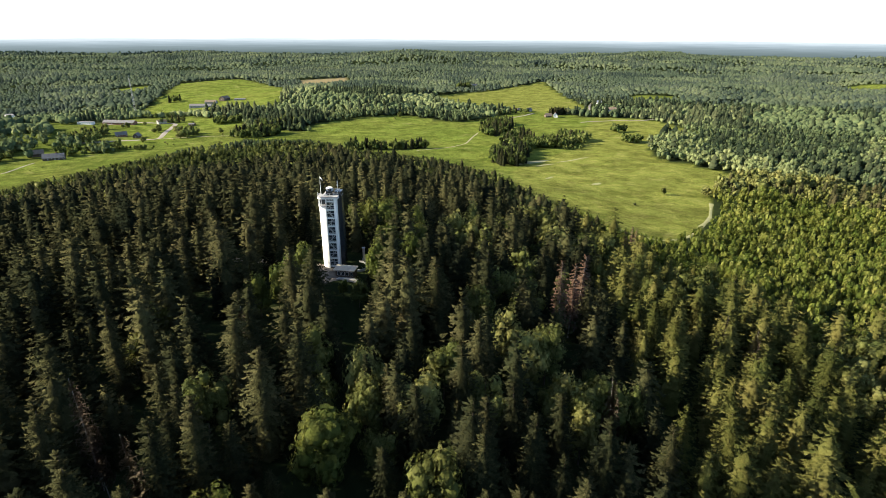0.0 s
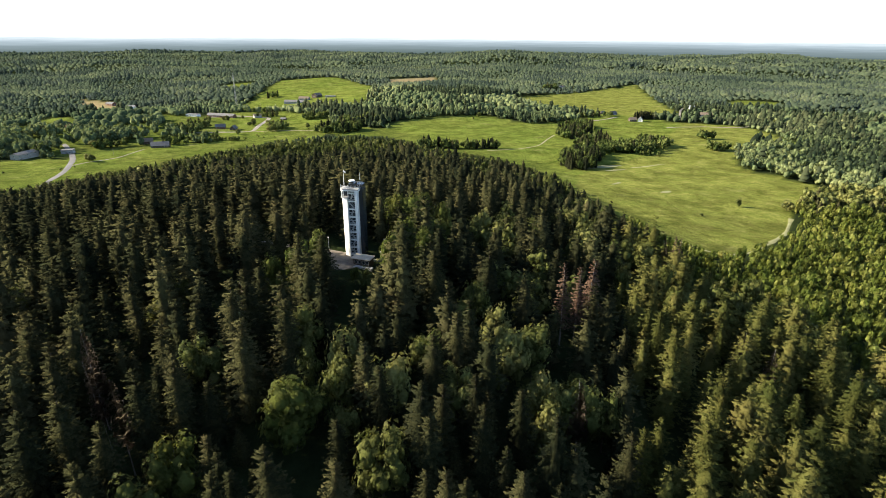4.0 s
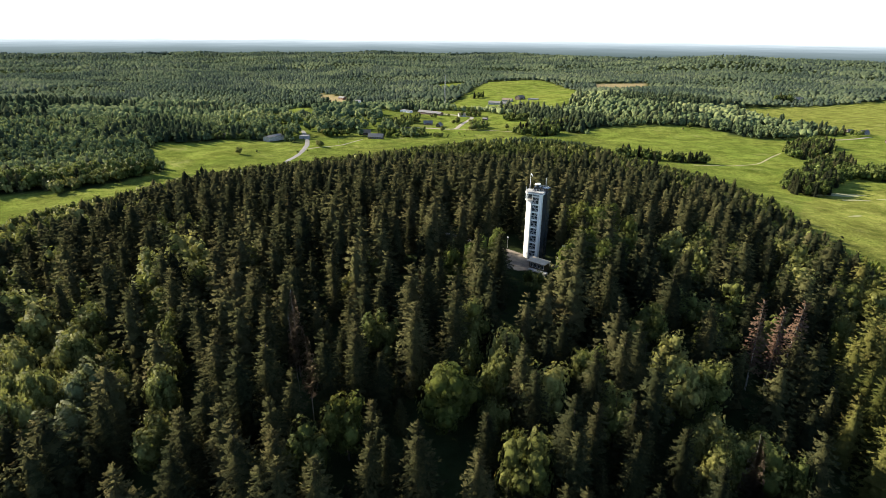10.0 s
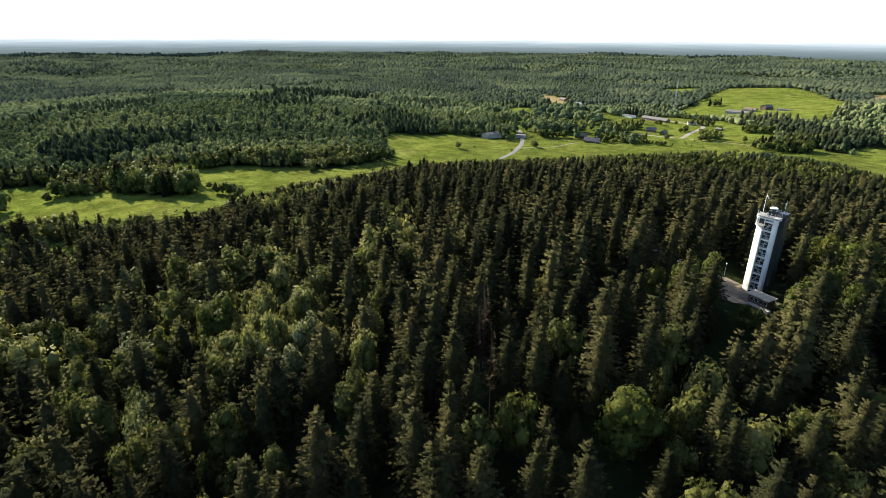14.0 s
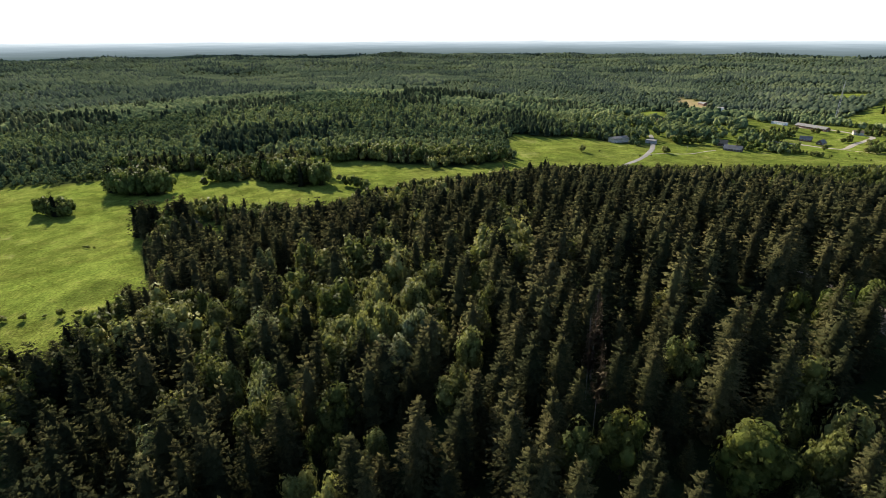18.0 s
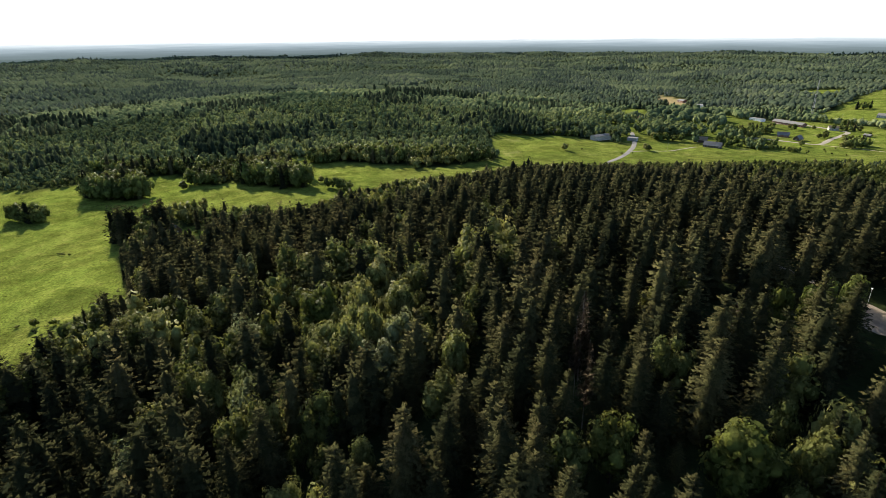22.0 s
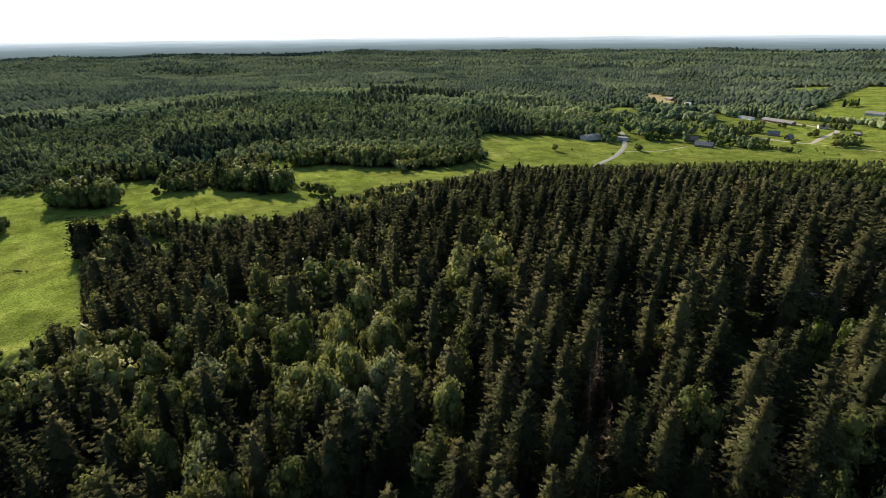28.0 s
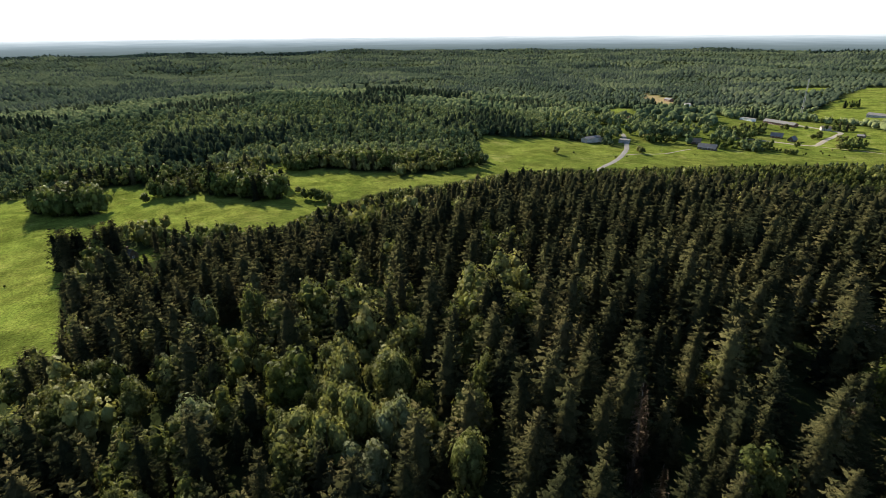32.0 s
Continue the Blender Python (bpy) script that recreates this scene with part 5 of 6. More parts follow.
def terrace_wall():
    """A low ring of wall and posts beside the tower."""
    root = new("terrace_fence")
    cx, cy = 9.0, 3.0
    g = float(ground_z(cx, cy))
    root.matrix_basis = pose(cx, cy, g)
    tagged(root, "curved pale kerb with rail posts beside the tower", "fence")
    pts = [(4.2 * math.cos(a), 4.2 * math.sin(a)) for a in np.linspace(-2.2, 1.2, 14)]
    bm = bmesh.new()
    for (ax, ay), (bx, by) in zip(pts, pts[1:]):
        L = math.hypot(bx - ax, by - ay)
        add_box(bm, -0.02, L + 0.02, -0.15, 0.15, -1.5, 0.45, Matrix.Translation((ax, ay, 0)) @ Matrix.Rotation(math.atan2(by - ay, bx - ax), 4, "Z"))
    part("kerb", bm, M_CONCRETE, root)
    for px, py in pts[::2]:
        part("post", rod(bmesh.new(), px, py, 0.4, 1.4, 0.04, 6), M_STEEL, root)
    return root


terrace_wall()


def pillar():
    root = new("stone_pillar")
    root.matrix_basis = pose(12.5, 9.0, float(ground_z(12.5, 9.0)))
    tagged(root, "slim pale stone pillar on a plinth near the tower", "pillar")
    part("plinth", soften(box_bm(-0.7, 0.7, -0.7, 0.7, -0.8, 0.6), 0.06), M_CONCRETE, root)
    part("shaft", soften(box_bm(-0.42, 0.42, -0.42, 0.42, 0.6, 4.8), 0.05), M_FLOWERWALL, root)
    part("cap", soften(box_bm(-0.55, 0.55, -0.55, 0.55, 4.8, 5.05), 0.04), M_CONCRETE, root)


pillar()


def lamp_post(x, y):
    root = new("lamp_post")
    root.matrix_basis = pose(x, y, float(ground_z(x, y)))
    tagged(root, "thin grey lamp post with a round head by the tower yard", "lamp post", "lamp posts by the tower")
    part("pole", rod(bmesh.new(), 0, 0, -0.5, 4.4, 0.07, 8, 0.05), M_STEEL, root)
    part("head", rod(bmesh.new(), 0, 0, 4.4, 4.75, 0.16, 10, 0.28), M_WHITE, root)


for lx, ly in ((-14, 6), (-9, 9), (-17, -4)):
    lamp_post(lx, ly)


# ---- farm buildings and houses ----
WINDOW_CACHE = {}


def window_meshes(w, h):
    if (w, h) not in WINDOW_CACHE:
        bm = bmesh.new()
        t = 0.12
        for b in ((-w / 2, -w / 2 + t, 0, h), (w / 2 - t, w / 2, 0, h), (-w / 2 + t, w / 2 - t, 0, t), (-w / 2 + t, w / 2 - t, h - t, h), (-0.04, 0.04, t, h - t)):
            add_box(bm, b[0], b[1], -0.09, 0.02, b[2], b[3])
        f = bpy.data.meshes.new("window")
        bm.to_mesh(f)
        bm.free()
        f.materials.append(M_FRAME)
        bm = box_bm(-w / 2 + t, w / 2 - t, -0.04, 0.01, t, h - t)
        p = bpy.data.meshes.new("pane")
        bm.to_mesh(p)
        bm.free()
        p.materials.append(M_GLASS)
        WINDOW_CACHE[(w, h)] = (f, p)
    return WINDOW_CACHE[(w, h)]


def house(name, x, y, L, W, wall_h, roof_h, turn, wall_mat, roof_mat, label, category="house", windows=4, storeys=1, chimney=True, group="", band=None):
    """Walls with gables, a roof with overhang and thickness, windows with panes, a door and a chimney."""
    g = float(ground_z(x, y))
    root = new(name)
    root.matrix_basis = pose(x, y, g, 0, 0, turn)
    tagged(root, label, category, group)
    bm = bmesh.new()
    lo = -1.6
    if roof_h > 0.6:
        prof = [(-W / 2, lo), (W / 2, lo), (W / 2, wall_h), (0, wall_h + roof_h), (-W / 2, wall_h)]
    else:
        prof = [(-W / 2, lo), (W / 2, lo), (W / 2, wall_h), (-W / 2, wall_h)]
    a, b = [bm.verts.new((-L / 2, q, z)) for q, z in prof], [bm.verts.new((L / 2, q, z)) for q, z in prof]
    bm.faces.new(a[::-1])
    bm.faces.new(b)
    for i in range(len(prof)):
        j = (i + 1) % len(prof)
        bm.faces.new((a[i], a[j], b[j], b[i]))
    bmesh.ops.recalc_face_normals(bm, faces=list(bm.faces))
    wall = part("wall", bm, wall_mat, root)
    bm = bmesh.new()
    o = 0.55
    if roof_h > 0.6:
        s = roof_h / (W / 2)
        for side in (1, -1):
            pts = [(0, wall_h + roof_h + 0.06), (side * (W / 2 + o), wall_h - o * s + 0.06), (side * (W / 2 + o), wall_h - o * s + 0.30), (0, wall_h + roof_h + 0.32)]
            p, q = [bm.verts.new((-L / 2 - o, u, v)) for u, v in pts], [bm.verts.new((L / 2 + o, u, v)) for u, v in pts]
            bm.faces.new(p)
            bm.faces.new(q[::-1])
            for i in range(4):
                j = (i + 1) % 4
                bm.faces.new((p[i], q[i], q[j], p[j]))
    else:
        add_box(bm, -L / 2 - 0.3, L / 2 + 0.3, -W / 2 - 0.3, W / 2 + 0.3, wall_h + 0.01, wall_h + 0.35)
    bmesh.ops.recalc_face_normals(bm, faces=list(bm.faces))
    roof = part("roof", bm, roof_mat, root)
    if chimney:
        part("chimney", soften(box_bm(L * 0.12, L * 0.12 + 0.8, -0.4, 0.4, wall_h + roof_h * 0.7, wall_h + roof_h + 1.3), 0.04), M_BRICKRED, roof)
    ww, wh = 1.3, 1.4
    f, p = window_meshes(ww, wh)
    for s in range(storeys):
        z = 0.95 + s * (wall_h / storeys)
        for side in (1, -1):
            for k in range(windows):
                u = -L / 2 + L * (k + 0.5) / windows
                m = Matrix.Translation((u, side * -W / 2, z)) @ Matrix.Rotation(0 if side == 1 else math.pi, 4, "Z")
                w = shared_part("window", f, root, m)
                shared_part("pane", p, w, Matrix.Identity(4))
        for side in (1, -1):
            m = Matrix.Translation((side * L / 2, 0, z)) @ Matrix.Rotation(side * math.pi / 2, 4, "Z")
            w = shared_part("window", f, root, m)
            shared_part("pane", p, w, Matrix.Identity(4))
    part("door", soften(box_bm(L * 0.5 / max(windows, 1) * 2 - L / 2 - 0.5, L * 0.5 / max(windows, 1) * 2 - L / 2 + 0.5, -W / 2 - 0.07, -W / 2 + 0.02, 0.0, 2.1), 0.02), M_DOOR, root)
    if band:
        for s in range(storeys):
            z = 0.3 + s * (wall_h / storeys)
            for k in range(windows // 2):
                u = -L / 2 + L * (2 * k + 1) / windows
                part("balcony", soften(box_bm(u - 1.4, u + 1.4, -W / 2 - 1.1, -W / 2 - 0.03, z, z + 1.0), 0.03), band, root)
    return root


house("school_house", -420, 488, 34, 11, 6.2, 1.9, 78, M_CREAM, M_GREYROOF, "two-storey pale plastered school with a shallow grey roof", "building", 9, 2, False)
house("annex_building", -418, 517, 14, 10, 8.5, 1.2, 78, M_CREAM, M_GREYROOF, "tall pale annex with a shallow grey roof beside the school", "building", 3, 2, False)
house("bus_pavilion", -389, 517, 13, 9, 4.6, 0.3, 10, M_GREYWALL, M_GREYROOF, "square grey flat-roofed building at the end of the road", "building", 2, 1, False)
house("farmhouse", -295, 560, 22, 9, 3.2, 4.2, 8, M_TIMBER, M_GREYROOF, "long timber farmhouse with a weathered grey roof", "house", 6)
house("barn", -324, 587, 16, 9, 3.4, 4.0, 20, M_TIMBER, M_TANROOF, "dark timber barn with a brown roof among trees", "barn", 2, 1, False)
house("office_building", -348, 846, 24, 10, 3.8, 0.3, -20, M_WHITE, M_GREYROOF, "low white flat-roofed building", "building", 6, 1, False)
house("long_barn", -297, 843, 54, 11, 3.4, 3.2, -20, M_BRICKRED, M_GREYROOF, "long red-brown brick barn with a grey roof", "barn", 12, 1, False)
house("ruined_house", -230, 828, 13, 9, 4.4, 2.4, 30, M_CREAM, M_TANROOF, "pale crumbling house at the farm road", "house", 3, 1, False)
house("cottage", -263, 718, 15, 8, 3.0, 3.8, 15, M_BRICKRED, M_GREYROOF, "brick cottage with a grey gable roof", "house", 4)
house("cottage", -239, 706, 11, 8, 2.8, 3.8, 80, M_TIMBER, M_GREYROOF, "small timber cottage with a grey gable roof", "house", 3)
house("shed", -319, 714, 26, 8, 2.8, 2.6, 5, M_GREYWALL, M_GREYROOF, "long low shed with a grey roof", "shed", 5, 1, False)
house("apartment_block", -501, 955, 26, 11, 11.5, 0.3, -62, M_WHITE, M_GREYROOF, "white four-storey apartment block with balconies", "building", 8, 4, False, "", M_WHITE)
house("log_shed", -698, 1190, 12, 8, 3.2, 3.0, 20, M_TIMBER, M_GREYROOF, "dark wooden shed at the clearing", "shed", 2, 1, False)
house("workshop", -602, 1084, 22, 12, 4.2, 2.6, -30, M_BRICKRED, M_GREYROOF, "brown workshop with a grey roof at the clearing", "barn", 4, 1, False)
house("red_house", -479, 695, 12, 9, 4.0, 4.8, 60, M_CREAM, M_REDROOF, "house with a steep red roof among trees", "house", 3)
house("dark_cottage", -483, 466, 18, 10, 3.0, 3.6, 25, M_TIMBER, M_GREYROOF, "dark cottage with a grey roof behind the field", "house", 4)
house("dark_cottage", -506, 477, 12, 9, 3.0, 3.4, 100, M_TIMBER, M_TANROOF, "dark cottage with a brown roof behind the field", "house", 3)
house("hay_shed", -178, 796, 9, 6, 2.6, 1.6, -15, M_TIMBER, M_GREYROOF, "small dark hay shed on the green", "shed", 1, 1, False)
house("cow_barn", -193, 1006, 42, 12, 3.6, 3.0, -12, M_GREYWALL, M_GREYROOF, "long grey cow barn below the bright field", "barn", 10, 1, False)
house("cow_barn", -178, 1040, 22, 12, 4.0, 3.4, -12, M_GREYWALL, M_TANROOF, "grey barn with a brown roof below the bright field", "barn", 5, 1, False)
house("old_barn", -155, 1071, 20, 13, 4.5, 4.0, 60, M_TIMBER, M_TANROOF, "dark old wooden barn at the field's foot", "barn", 2, 1, False)
house("white_shed", -133, 934, 17, 12, 4.2, 4.2, 70, M_WHITE, M_WHITEROOF, "white sheet-metal shed with a gable roof", "shed", 2, 1, False)
house("ruined_barn", -123, 1054, 22, 9, 2.4, 0.3, -10, M_GREYWALL, M_GREYROOF, "low ruined grey barn at the field's foot", "barn", 3, 1, False)
house("east_house", 451, 750, 13, 8, 3.0, 4.4, 65, M_WHITE, M_GREYROOF, "white farmhouse with a grey gable roof by a spruce hedge", "house", 3)
house("east_barn", 437, 751, 12, 8, 2.8, 3.6, 0, M_TIMBER, M_TANROOF, "timber barn beside the white farmhouse", "barn", 2, 1, False)
house("east_cottage", 432, 830, 12, 8, 2.8, 3.6, 20, M_CREAM, M_GREYROOF, "small pale cottage with outbuildings", "house", 3)
house("east_shed", 415, 840, 9, 6, 2.5, 2.6, 30, M_TIMBER, M_GREYROOF, "grey-roofed shed beside the cottage", "shed", 1, 1, False)
house("long_house", 601, 807, 26, 11, 3.2, 4.0, -15, M_CREAM, M_TANROOF, "long cream house with a wide tan roof at the wood's edge", "house", 7)
house("small_house", 630, 909, 13, 8, 3.2, 3.2, 10, M_WHITE, M_WHITEROOF, "white house with a pale roof at the end of the drive", "house", 3)
house("upland_house", 474, 1310, 16, 10, 4.0, 5.0, 10, M_GREYWALL, M_GREYROOF, "grey-roofed house behind garden trees", "house", 4)
house("log_hut", -356, -103, 9.5, 7, 2.6, 3.8, 25, M_TIMBER, M_GREYROOF, "old log hut with a grey roof at the meadow's edge", "hut", 2)


def lattice_mast(x, y, h):
    """A guyed lattice mast with a square section."""
    g = float(ground_z(x, y))
    root = new("radio_mast")
    root.matrix_basis = pose(x, y, g)
    tagged(root, "tall slim steel lattice radio mast behind the village", "mast")
    part("footing", soften(box_bm(-2, 2, -2, 2, -1.2, 0.4), 0.1), M_CONCRETE, root)

    def strut(bm, a, b, r):
        a, b = Vector(a), Vector(b)
        d = b - a
        m = Matrix.Translation(a) @ d.to_track_quat("Z", "Y").to_matrix().to_4x4()
        add_box(bm, -r, r, -r, r, 0, d.length, m)

    half = lambda z: 1.5 - 0.9 * z / h
    for sx, sy in ((1, 1), (1, -1), (-1, -1), (-1, 1)):
        bm = bmesh.new()
        strut(bm, (sx * half(0), sy * half(0), 0.4), (sx * half(h), sy * half(h), h), 0.085)
        part("leg", bm, M_RUST, root)
    n = 16
    for k in range(n):
        z0, z1 = 0.5 + (h - 1) * k / n, 0.5 + (h - 1) * (k + 1) / n
        bm = bmesh.new()
        c = ((1, 1), (1, -1), (-1, -1), (-1, 1))
        for (ax, ay), (bx, by) in zip(c, c[1:] + c[:1]):
            strut(bm, (ax * half(z0), ay * half(z0), z0), (bx * half(z1), by * half(z1), z1), 0.04)
            strut(bm, (ax * half(z1), ay * half(z1), z1), (bx * half(z1), by * half(z1), z1), 0.04)
        part("brace", bm, M_RUST, root)
    part("top_antenna", rod(bmesh.new(), 0, 0, h - 1, h + 6, 0.12, 6, 0.06), M_STEEL, root)


lattice_mast(-302, 966, 66)


def power_pole(x, y):
    root = new("power_pole")
    root.matrix_basis = pose(x, y, float(ground_z(x, y)))
    tagged(root, "weathered wooden power pole with a crossarm", "pole", "power poles in the village")
    part("pole", rod(bmesh.new(), 0, 0, -1.0, 9.0, 0.14, 7, 0.1), M_DEADWOOD, root)
    part("crossarm", soften(box_bm(-0.9, 0.9, -0.07, 0.07, 8.2, 8.36), 0.02), M_DEADWOOD, root)
    for q in (-0.75, 0.0, 0.75):
        part("insulator", rod(bmesh.new(), q, 0, 8.36, 8.6, 0.05, 6), M_WHITE, root)


for px, py in ((-256, 930), (-235, 930), (-219, 935), (-254, 963), (-351, 463), (-327, 500), (-185, 723), (-155, 718)):
    power_pole(px, py)


# ---- groves, hedges and single bushes in the open land ----
def bush_kind(name, arrays, mat, label, category="bush"):
    out = []
    for a in arrays:
        root = new(name)
        stem = new("stem", trunk_mesh("stem", a[0][:, 2].max() * 0.6, 0.12, prng, M_BARK, 4, 1.2))
        crown = new("crown", crown_mesh("crown", a, mat))
        stem.parent = crown.parent = root
        out.append(tagged(root, label, category))
    return out


FIELD_HI = [broad_arrays(prng, 12, 4.8, 14, 34, 0.52, -0.98, 0.66) for _ in range(4)]
for V_, F_, N_, K_ in FIELD_HI:
    V_[:, 2] = (V_[:, 2] - V_[:, 2].min()) * 0.95 + 0.3
field_trees = bush_kind("field_tree", FIELD_HI, M_LEAF_NEAR, "rounded leafy tree standing alone in a meadow", "tree")
SINGLES = [(-495, -56, 0.95), (-512, -43, 1.1), (-494, -20, 0.7), (-429, 47, 0.8), (-358, -34, 0.7), (-357, -25, 0.8), (-369, -46, 0.7), (-417, -82, 0.45), (-347, -84, 1.3), (-452, -105, 0.95),
           (-397, 373, 1.1), (-340, 412, 1.3), (-332, 423, 1.0), (-428, 246, 0.9), (252, 191, 0.3), (166, 775, 1.5), (153, 758, 0.5), (-387, 395, 0.6)]
EAST_SINGLES = [(671, 701, 1.2), (339, 213, 1.7), (349, 202, 1.6), (354, 216, 1.5), (363, 222, 1.5), (-174, 674, 1.2), (-181, 661, 1.0), (-165, 668, 1.1), (-178, 808, 0.5), (-335, 464, 1.1), (-342, 470, 1.0), (-380, 560, 1.2)]
for px, py, k in SINGLES + EAST_SINGLES:
    plant(field_trees, px, py, k, "single trees in the meadows", 13.0)
slim = plant(field_trees, 303, 224, 1.0, "single trees in the meadows", 13.0)
slim.scale = (slim.scale[0] * 0.55, slim.scale[1] * 0.55, slim.scale[2] * 0.95)
HEDGE = [broad_arrays(prng, 4.2, 2.6, 8, 26, 0.34, -0.95, 0.66) for _ in range(3)]
for V_, F_, N_, K_ in HEDGE:
    V_[:, 2] = (V_[:, 2] - V_[:, 2].min()) * 0.9 + 0.1
bushes = bush_kind("willow_bush", HEDGE, M_PALE, "low round grey-green willow bush at a meadow's edge")
for px, py, k in ((-260, -193, 1.1), (-254, -187, 1.2), (-264, -201, 1.0), (-248, -181, 1.0), (-270, -209, 1.1), (-368, -164, 0.5), (-372, -166, 0.4), (-364, -161, 0.45), (-359, -37, 1.0), (-342, -92, 0.8), (-364, -77, 0.9), (-520, -30, 1.3), (-528, -22, 1.4),
                  (-214, 615, 2.2), (-225, 608, 2.4), (-235, 598, 2.2), (-246, 589, 2.0), (-204, 626, 1.8), (-323, 432, 1.2), (-315, 439, 1.0), (-296, 496, 1.4), (-303, 487, 1.2), (-289, 509, 1.3)):
    plant(bushes, px, py, k, "willow bushes", 4.0)


def grove(cx, cy, rx, ry, turn, step, spruce, label, lo=0.6, hi=0.95):
    """A grove inside an ellipse, as one mass of trees."""
    n = int(math.pi * rx * ry / step ** 2)
    r, a = np.sqrt(rs.random(n)), rs.uniform(0, 6.283, n)
    u, v = rx * r * np.cos(a), ry * r * np.sin(a)
    x, y = cx + u * math.cos(turn) - v * math.sin(turn), cy + u * math.sin(turn) + v * math.cos(turn)
    near_ = distance(cx, cy) < 620
    is_s = rs.random(n) < spruce
    k = rs.uniform(lo, hi, n)
    if is_s.any():
        joined("spruce_grove", SPRUCE_1 if near_ else SPRUCE_2, x[is_s], y[is_s], k[is_s], M_SPRUCE_MID if near_ else M_SPRUCE, label, 0, 1.2)
    if (~is_s).any():
        joined("broadleaf_grove", GROVE_1 if near_ else BROAD_2, x[~is_s], y[~is_s], k[~is_s], M_GROVE, label, 0, 1.25)


grove(335, 494, 62, 30, 0.65, 6.5, 0.1, "leafy grove in the hay meadow", 0.5, 0.85)
grove(327, 445, 18, 7, 0.2, 5.0, 0.0, "low bushes at the edge of a grove", 0.25, 0.4)
grove(266, 479, 95, 22, 1.15, 6.5, 0.35, "strip of trees between two meadows", 0.5, 0.85)
grove(221, 368, 22, 12, 0.3, 6.0, 0.6, "trees at the corner of the hay meadow", 0.5, 0.8)
grove(95, 494, 56, 9, -0.12, 4.6, 0.3, "dark hedge of trees in the round meadow", 0.5, 0.72)
grove(474, 783, 22, 10, 0.2, 5.0, 1.0, "dark spruce hedge by the farmhouse", 0.55, 0.7)
grove(388, 807, 40, 9, 0.2, 7.0, 0.3, "garden trees along a lane", 0.4, 0.6)
grove(430, 1259, 26, 14, 0.3, 8.0, 0.2, "garden trees round the upland house", 0.8, 1.1)
grove(-503, -38, 16, 8, 0.9, 5.5, 0.1, "cluster of leafy trees in the meadow", 0.55, 0.85)
grove(-460, 14, 42, 16, 0.4, 5.6, 0.1, "leafy grove at the meadow's edge", 0.75, 1.25)
grove(-393, 47, 20, 5, 0.2, 5.0, 0.2, "row of trees along a ditch", 0.42, 0.62)
grove(-456, 48, 4, 4, 0.0, 4.0, 1.0, "two spruces at the meadow's edge", 0.65, 0.85)
grove(-364, -120, 17, 10, 1.2, 4.5, 0.85, "dark tall spruces behind the log hut", 0.9, 1.05)
grove(-271, 602, 40, 14, 0.6, 8.0, 0.1, "village trees", 0.45, 0.8)
grove(-246, 903, 30, 8, -0.3, 7.0, 0.3, "trees by the farm", 0.4, 0.65)
grove(-219, 834, 16, 8, 0.4, 6.0, 0.3, "trees round the ruined house", 0.45, 0.7)
grove(-155, 921, 40, 9, 0.2, 8.0, 0.1, "trees below the farm", 0.4, 0.6)
grove(-261, 1132, 18, 10, 0.4, 8.0, 0.1, "trees on the bright field", 0.6, 0.9)
grove(300, 645, 75, 26, 1.1, 6.5, 0.3, "strip of trees between two meadows", 0.5, 0.8)
grove(222, 405, 42, 20, 1.2, 6.5, 0.3, "strip of trees between two meadows", 0.5, 0.8)
grove(-510, -106, 28, 12, 0.77, 4.8, 0.12, "dense dark grove standing in the meadow", 1.05, 1.3)
grove(-486, -173, 17, 8, 0.5, 4.8, 0.05, "round clump of leafy trees in the meadow", 0.5, 0.8)
grove(-466, 172, 92, 15, 0.87, 5.8, 0.05, "long belt of round leafy trees behind the meadow", 0.65, 1.1)
grove(-520, 98, 16, 12, 0.5, 5.0, 0.05, "leafy trees behind the meadow", 0.6, 0.85)
grove(-600, -60, 60, 14, 0.9, 5.5, 0.1, "leafy trees on the meadow's far side", 0.6, 0.9)
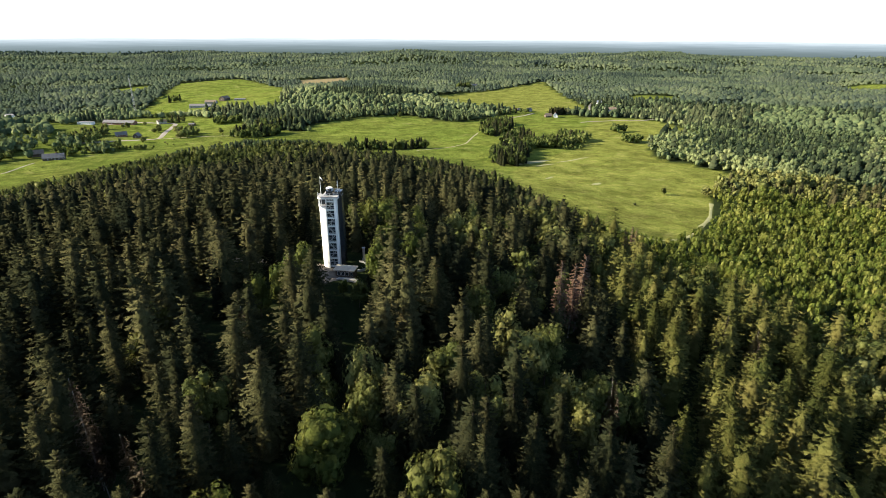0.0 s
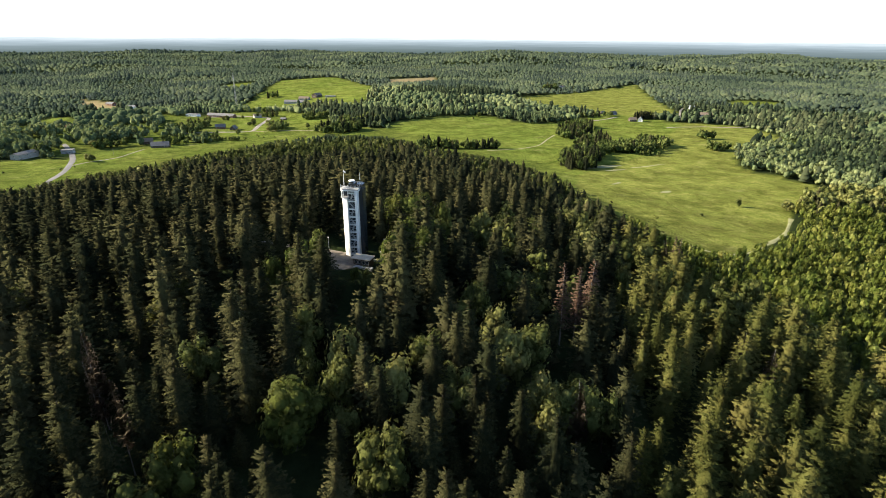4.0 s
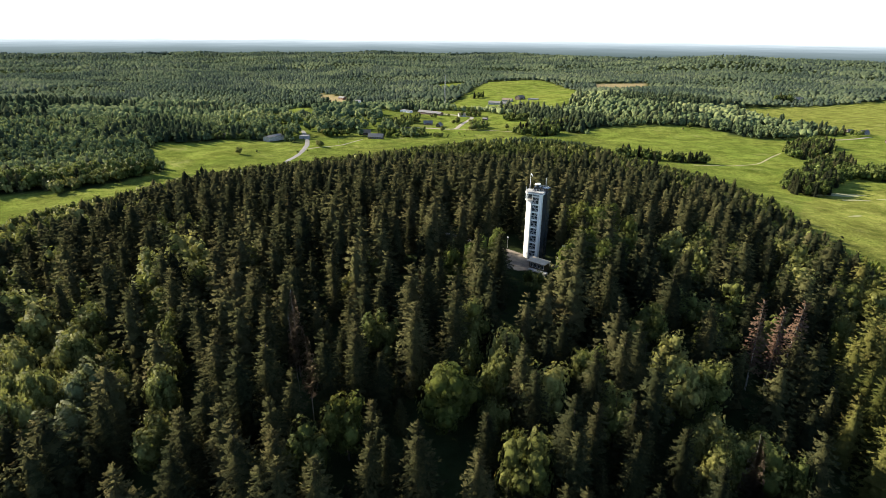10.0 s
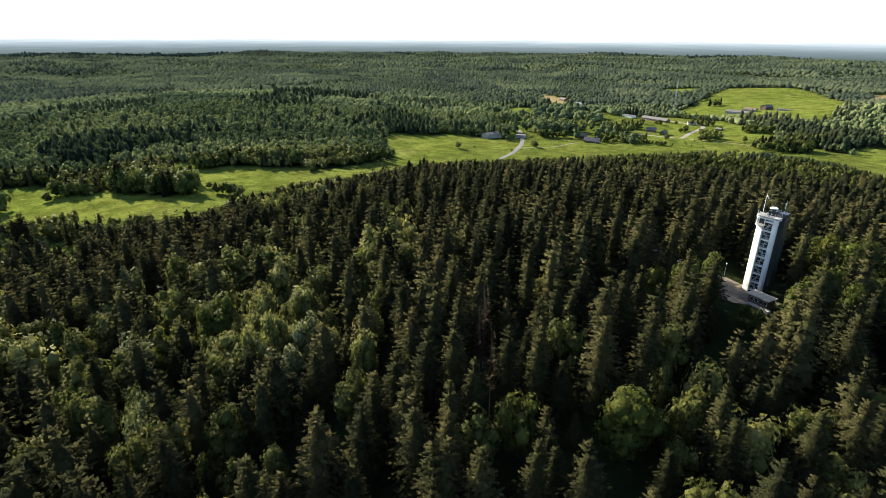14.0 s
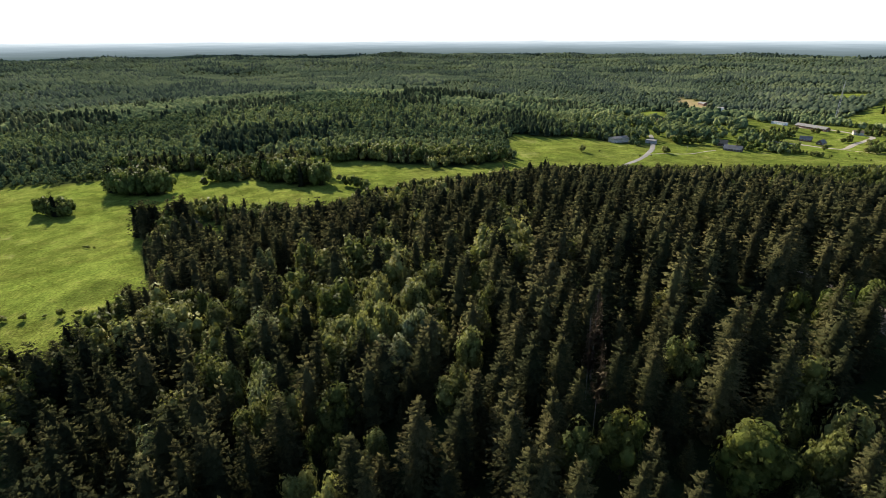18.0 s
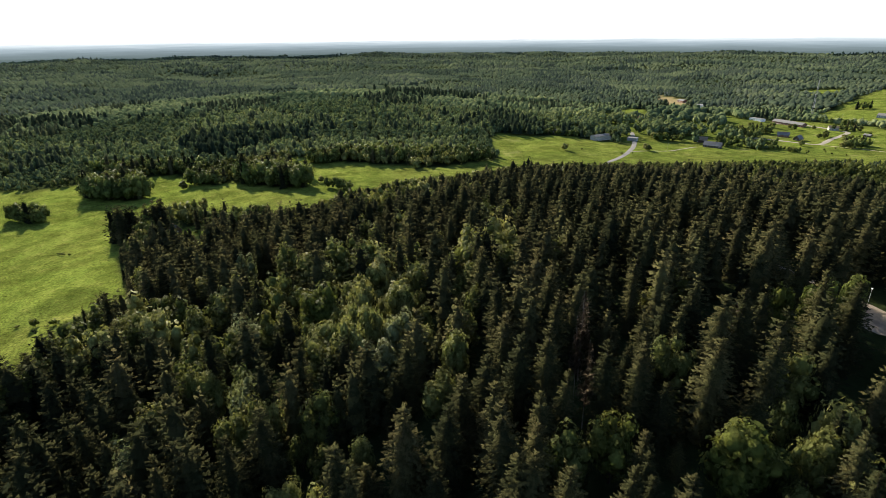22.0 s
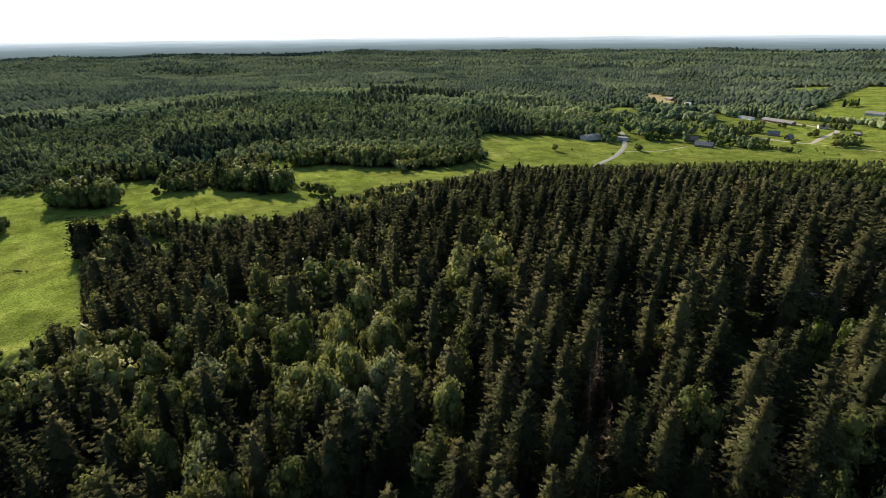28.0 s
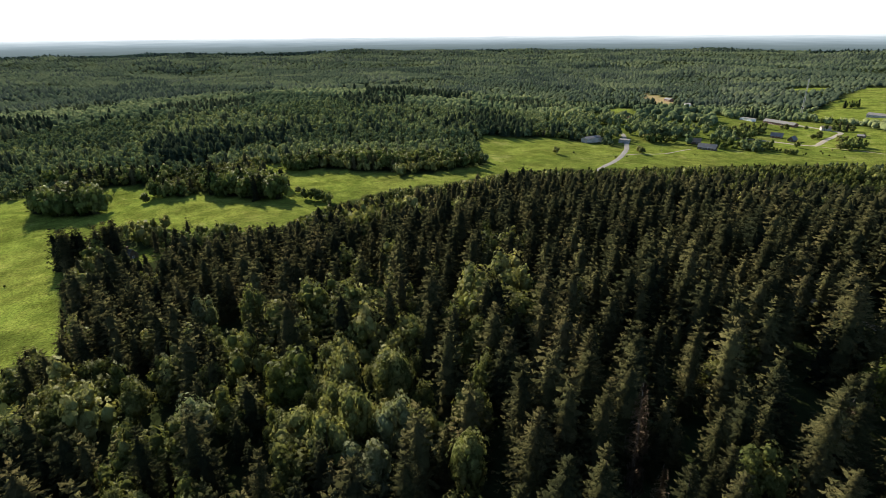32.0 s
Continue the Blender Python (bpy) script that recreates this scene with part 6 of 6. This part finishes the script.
grove(471, 568, 15, 9, 0.3, 5.0, 0.0, "large rounded clump of trees in the hay meadow", 0.6, 0.8)
grove(434, 477, 13, 9, 0.3, 5.0, 0.0, "large rounded clump of trees in the hay meadow", 0.6, 0.8)
grove(-303, 678, 24, 14, 0.3, 6.5, 0.1, "village trees", 0.6, 0.9)
grove(-300, 724, 18, 10, 0.3, 6.5, 0.2, "village trees", 0.5, 0.8)
grove(-234, 606, 42, 7, -0.1, 5.5, 0.0, "row of round bushes on the village green", 0.28, 0.42)
grove(-168, 702, 14, 26, 0.2, 7.0, 0.1, "trees on the village green", 0.5, 0.75)
grove(-70, 660, 34, 26, 0.2, 6.5, 0.2, "trees at the edge of the village green", 0.6, 0.95)
grove(-40, 725, 34, 26, 0.2, 6.5, 0.2, "trees at the edge of the village green", 0.6, 0.95)
grove(-116, 792, 30, 14, 0.1, 6.5, 0.1, "trees at the edge of the village green", 0.5, 0.8)
grove(-413, 502, 8, 5, 0.6, 4.5, 0.0, "tall trees beside the school", 0.8, 0.95)
grove(-500, 470, 30, 8, 0.7, 5.5, 0.0, "garden trees behind the field", 0.35, 0.6)
grove(-365, 560, 26, 9, 0.7, 6.5, 0.0, "village trees", 0.5, 0.75)
grove(-343, -66, 24, 9, 1.25, 5.0, 0.25, "leafy trees and spruces beside the log hut", 0.45, 0.72)
grove(-372, -84, 8, 6, 0.3, 4.5, 0.0, "round garden trees by the log hut", 0.4, 0.55)
grove(-493, 448, 54, 9, 0.5, 5.5, 0.1, "garden trees and bushes behind the field", 0.35, 0.65)


# garden and roadside trees among the village houses
vx, vy = rs.uniform(-390, -90, 260), rs.uniform(555, 910, 260)
keep = inside(vx, vy, VILLAGE_GREEN) & (smooth_noise(vx, vy, 23, 3.3) > 0.05)
for road_line, half in ROADS:
    keep &= near_line(vx, vy, road_line) > half + 5
for cx, cy, r in YARDS:
    keep &= np.hypot(vx - cx, vy - cy) > r * 0.8
for px, py in list(zip(vx[keep], vy[keep]))[:34]:
    plant(field_trees, float(px), float(py), prng.uniform(0.55, 1.15), "village garden trees", 13.0)
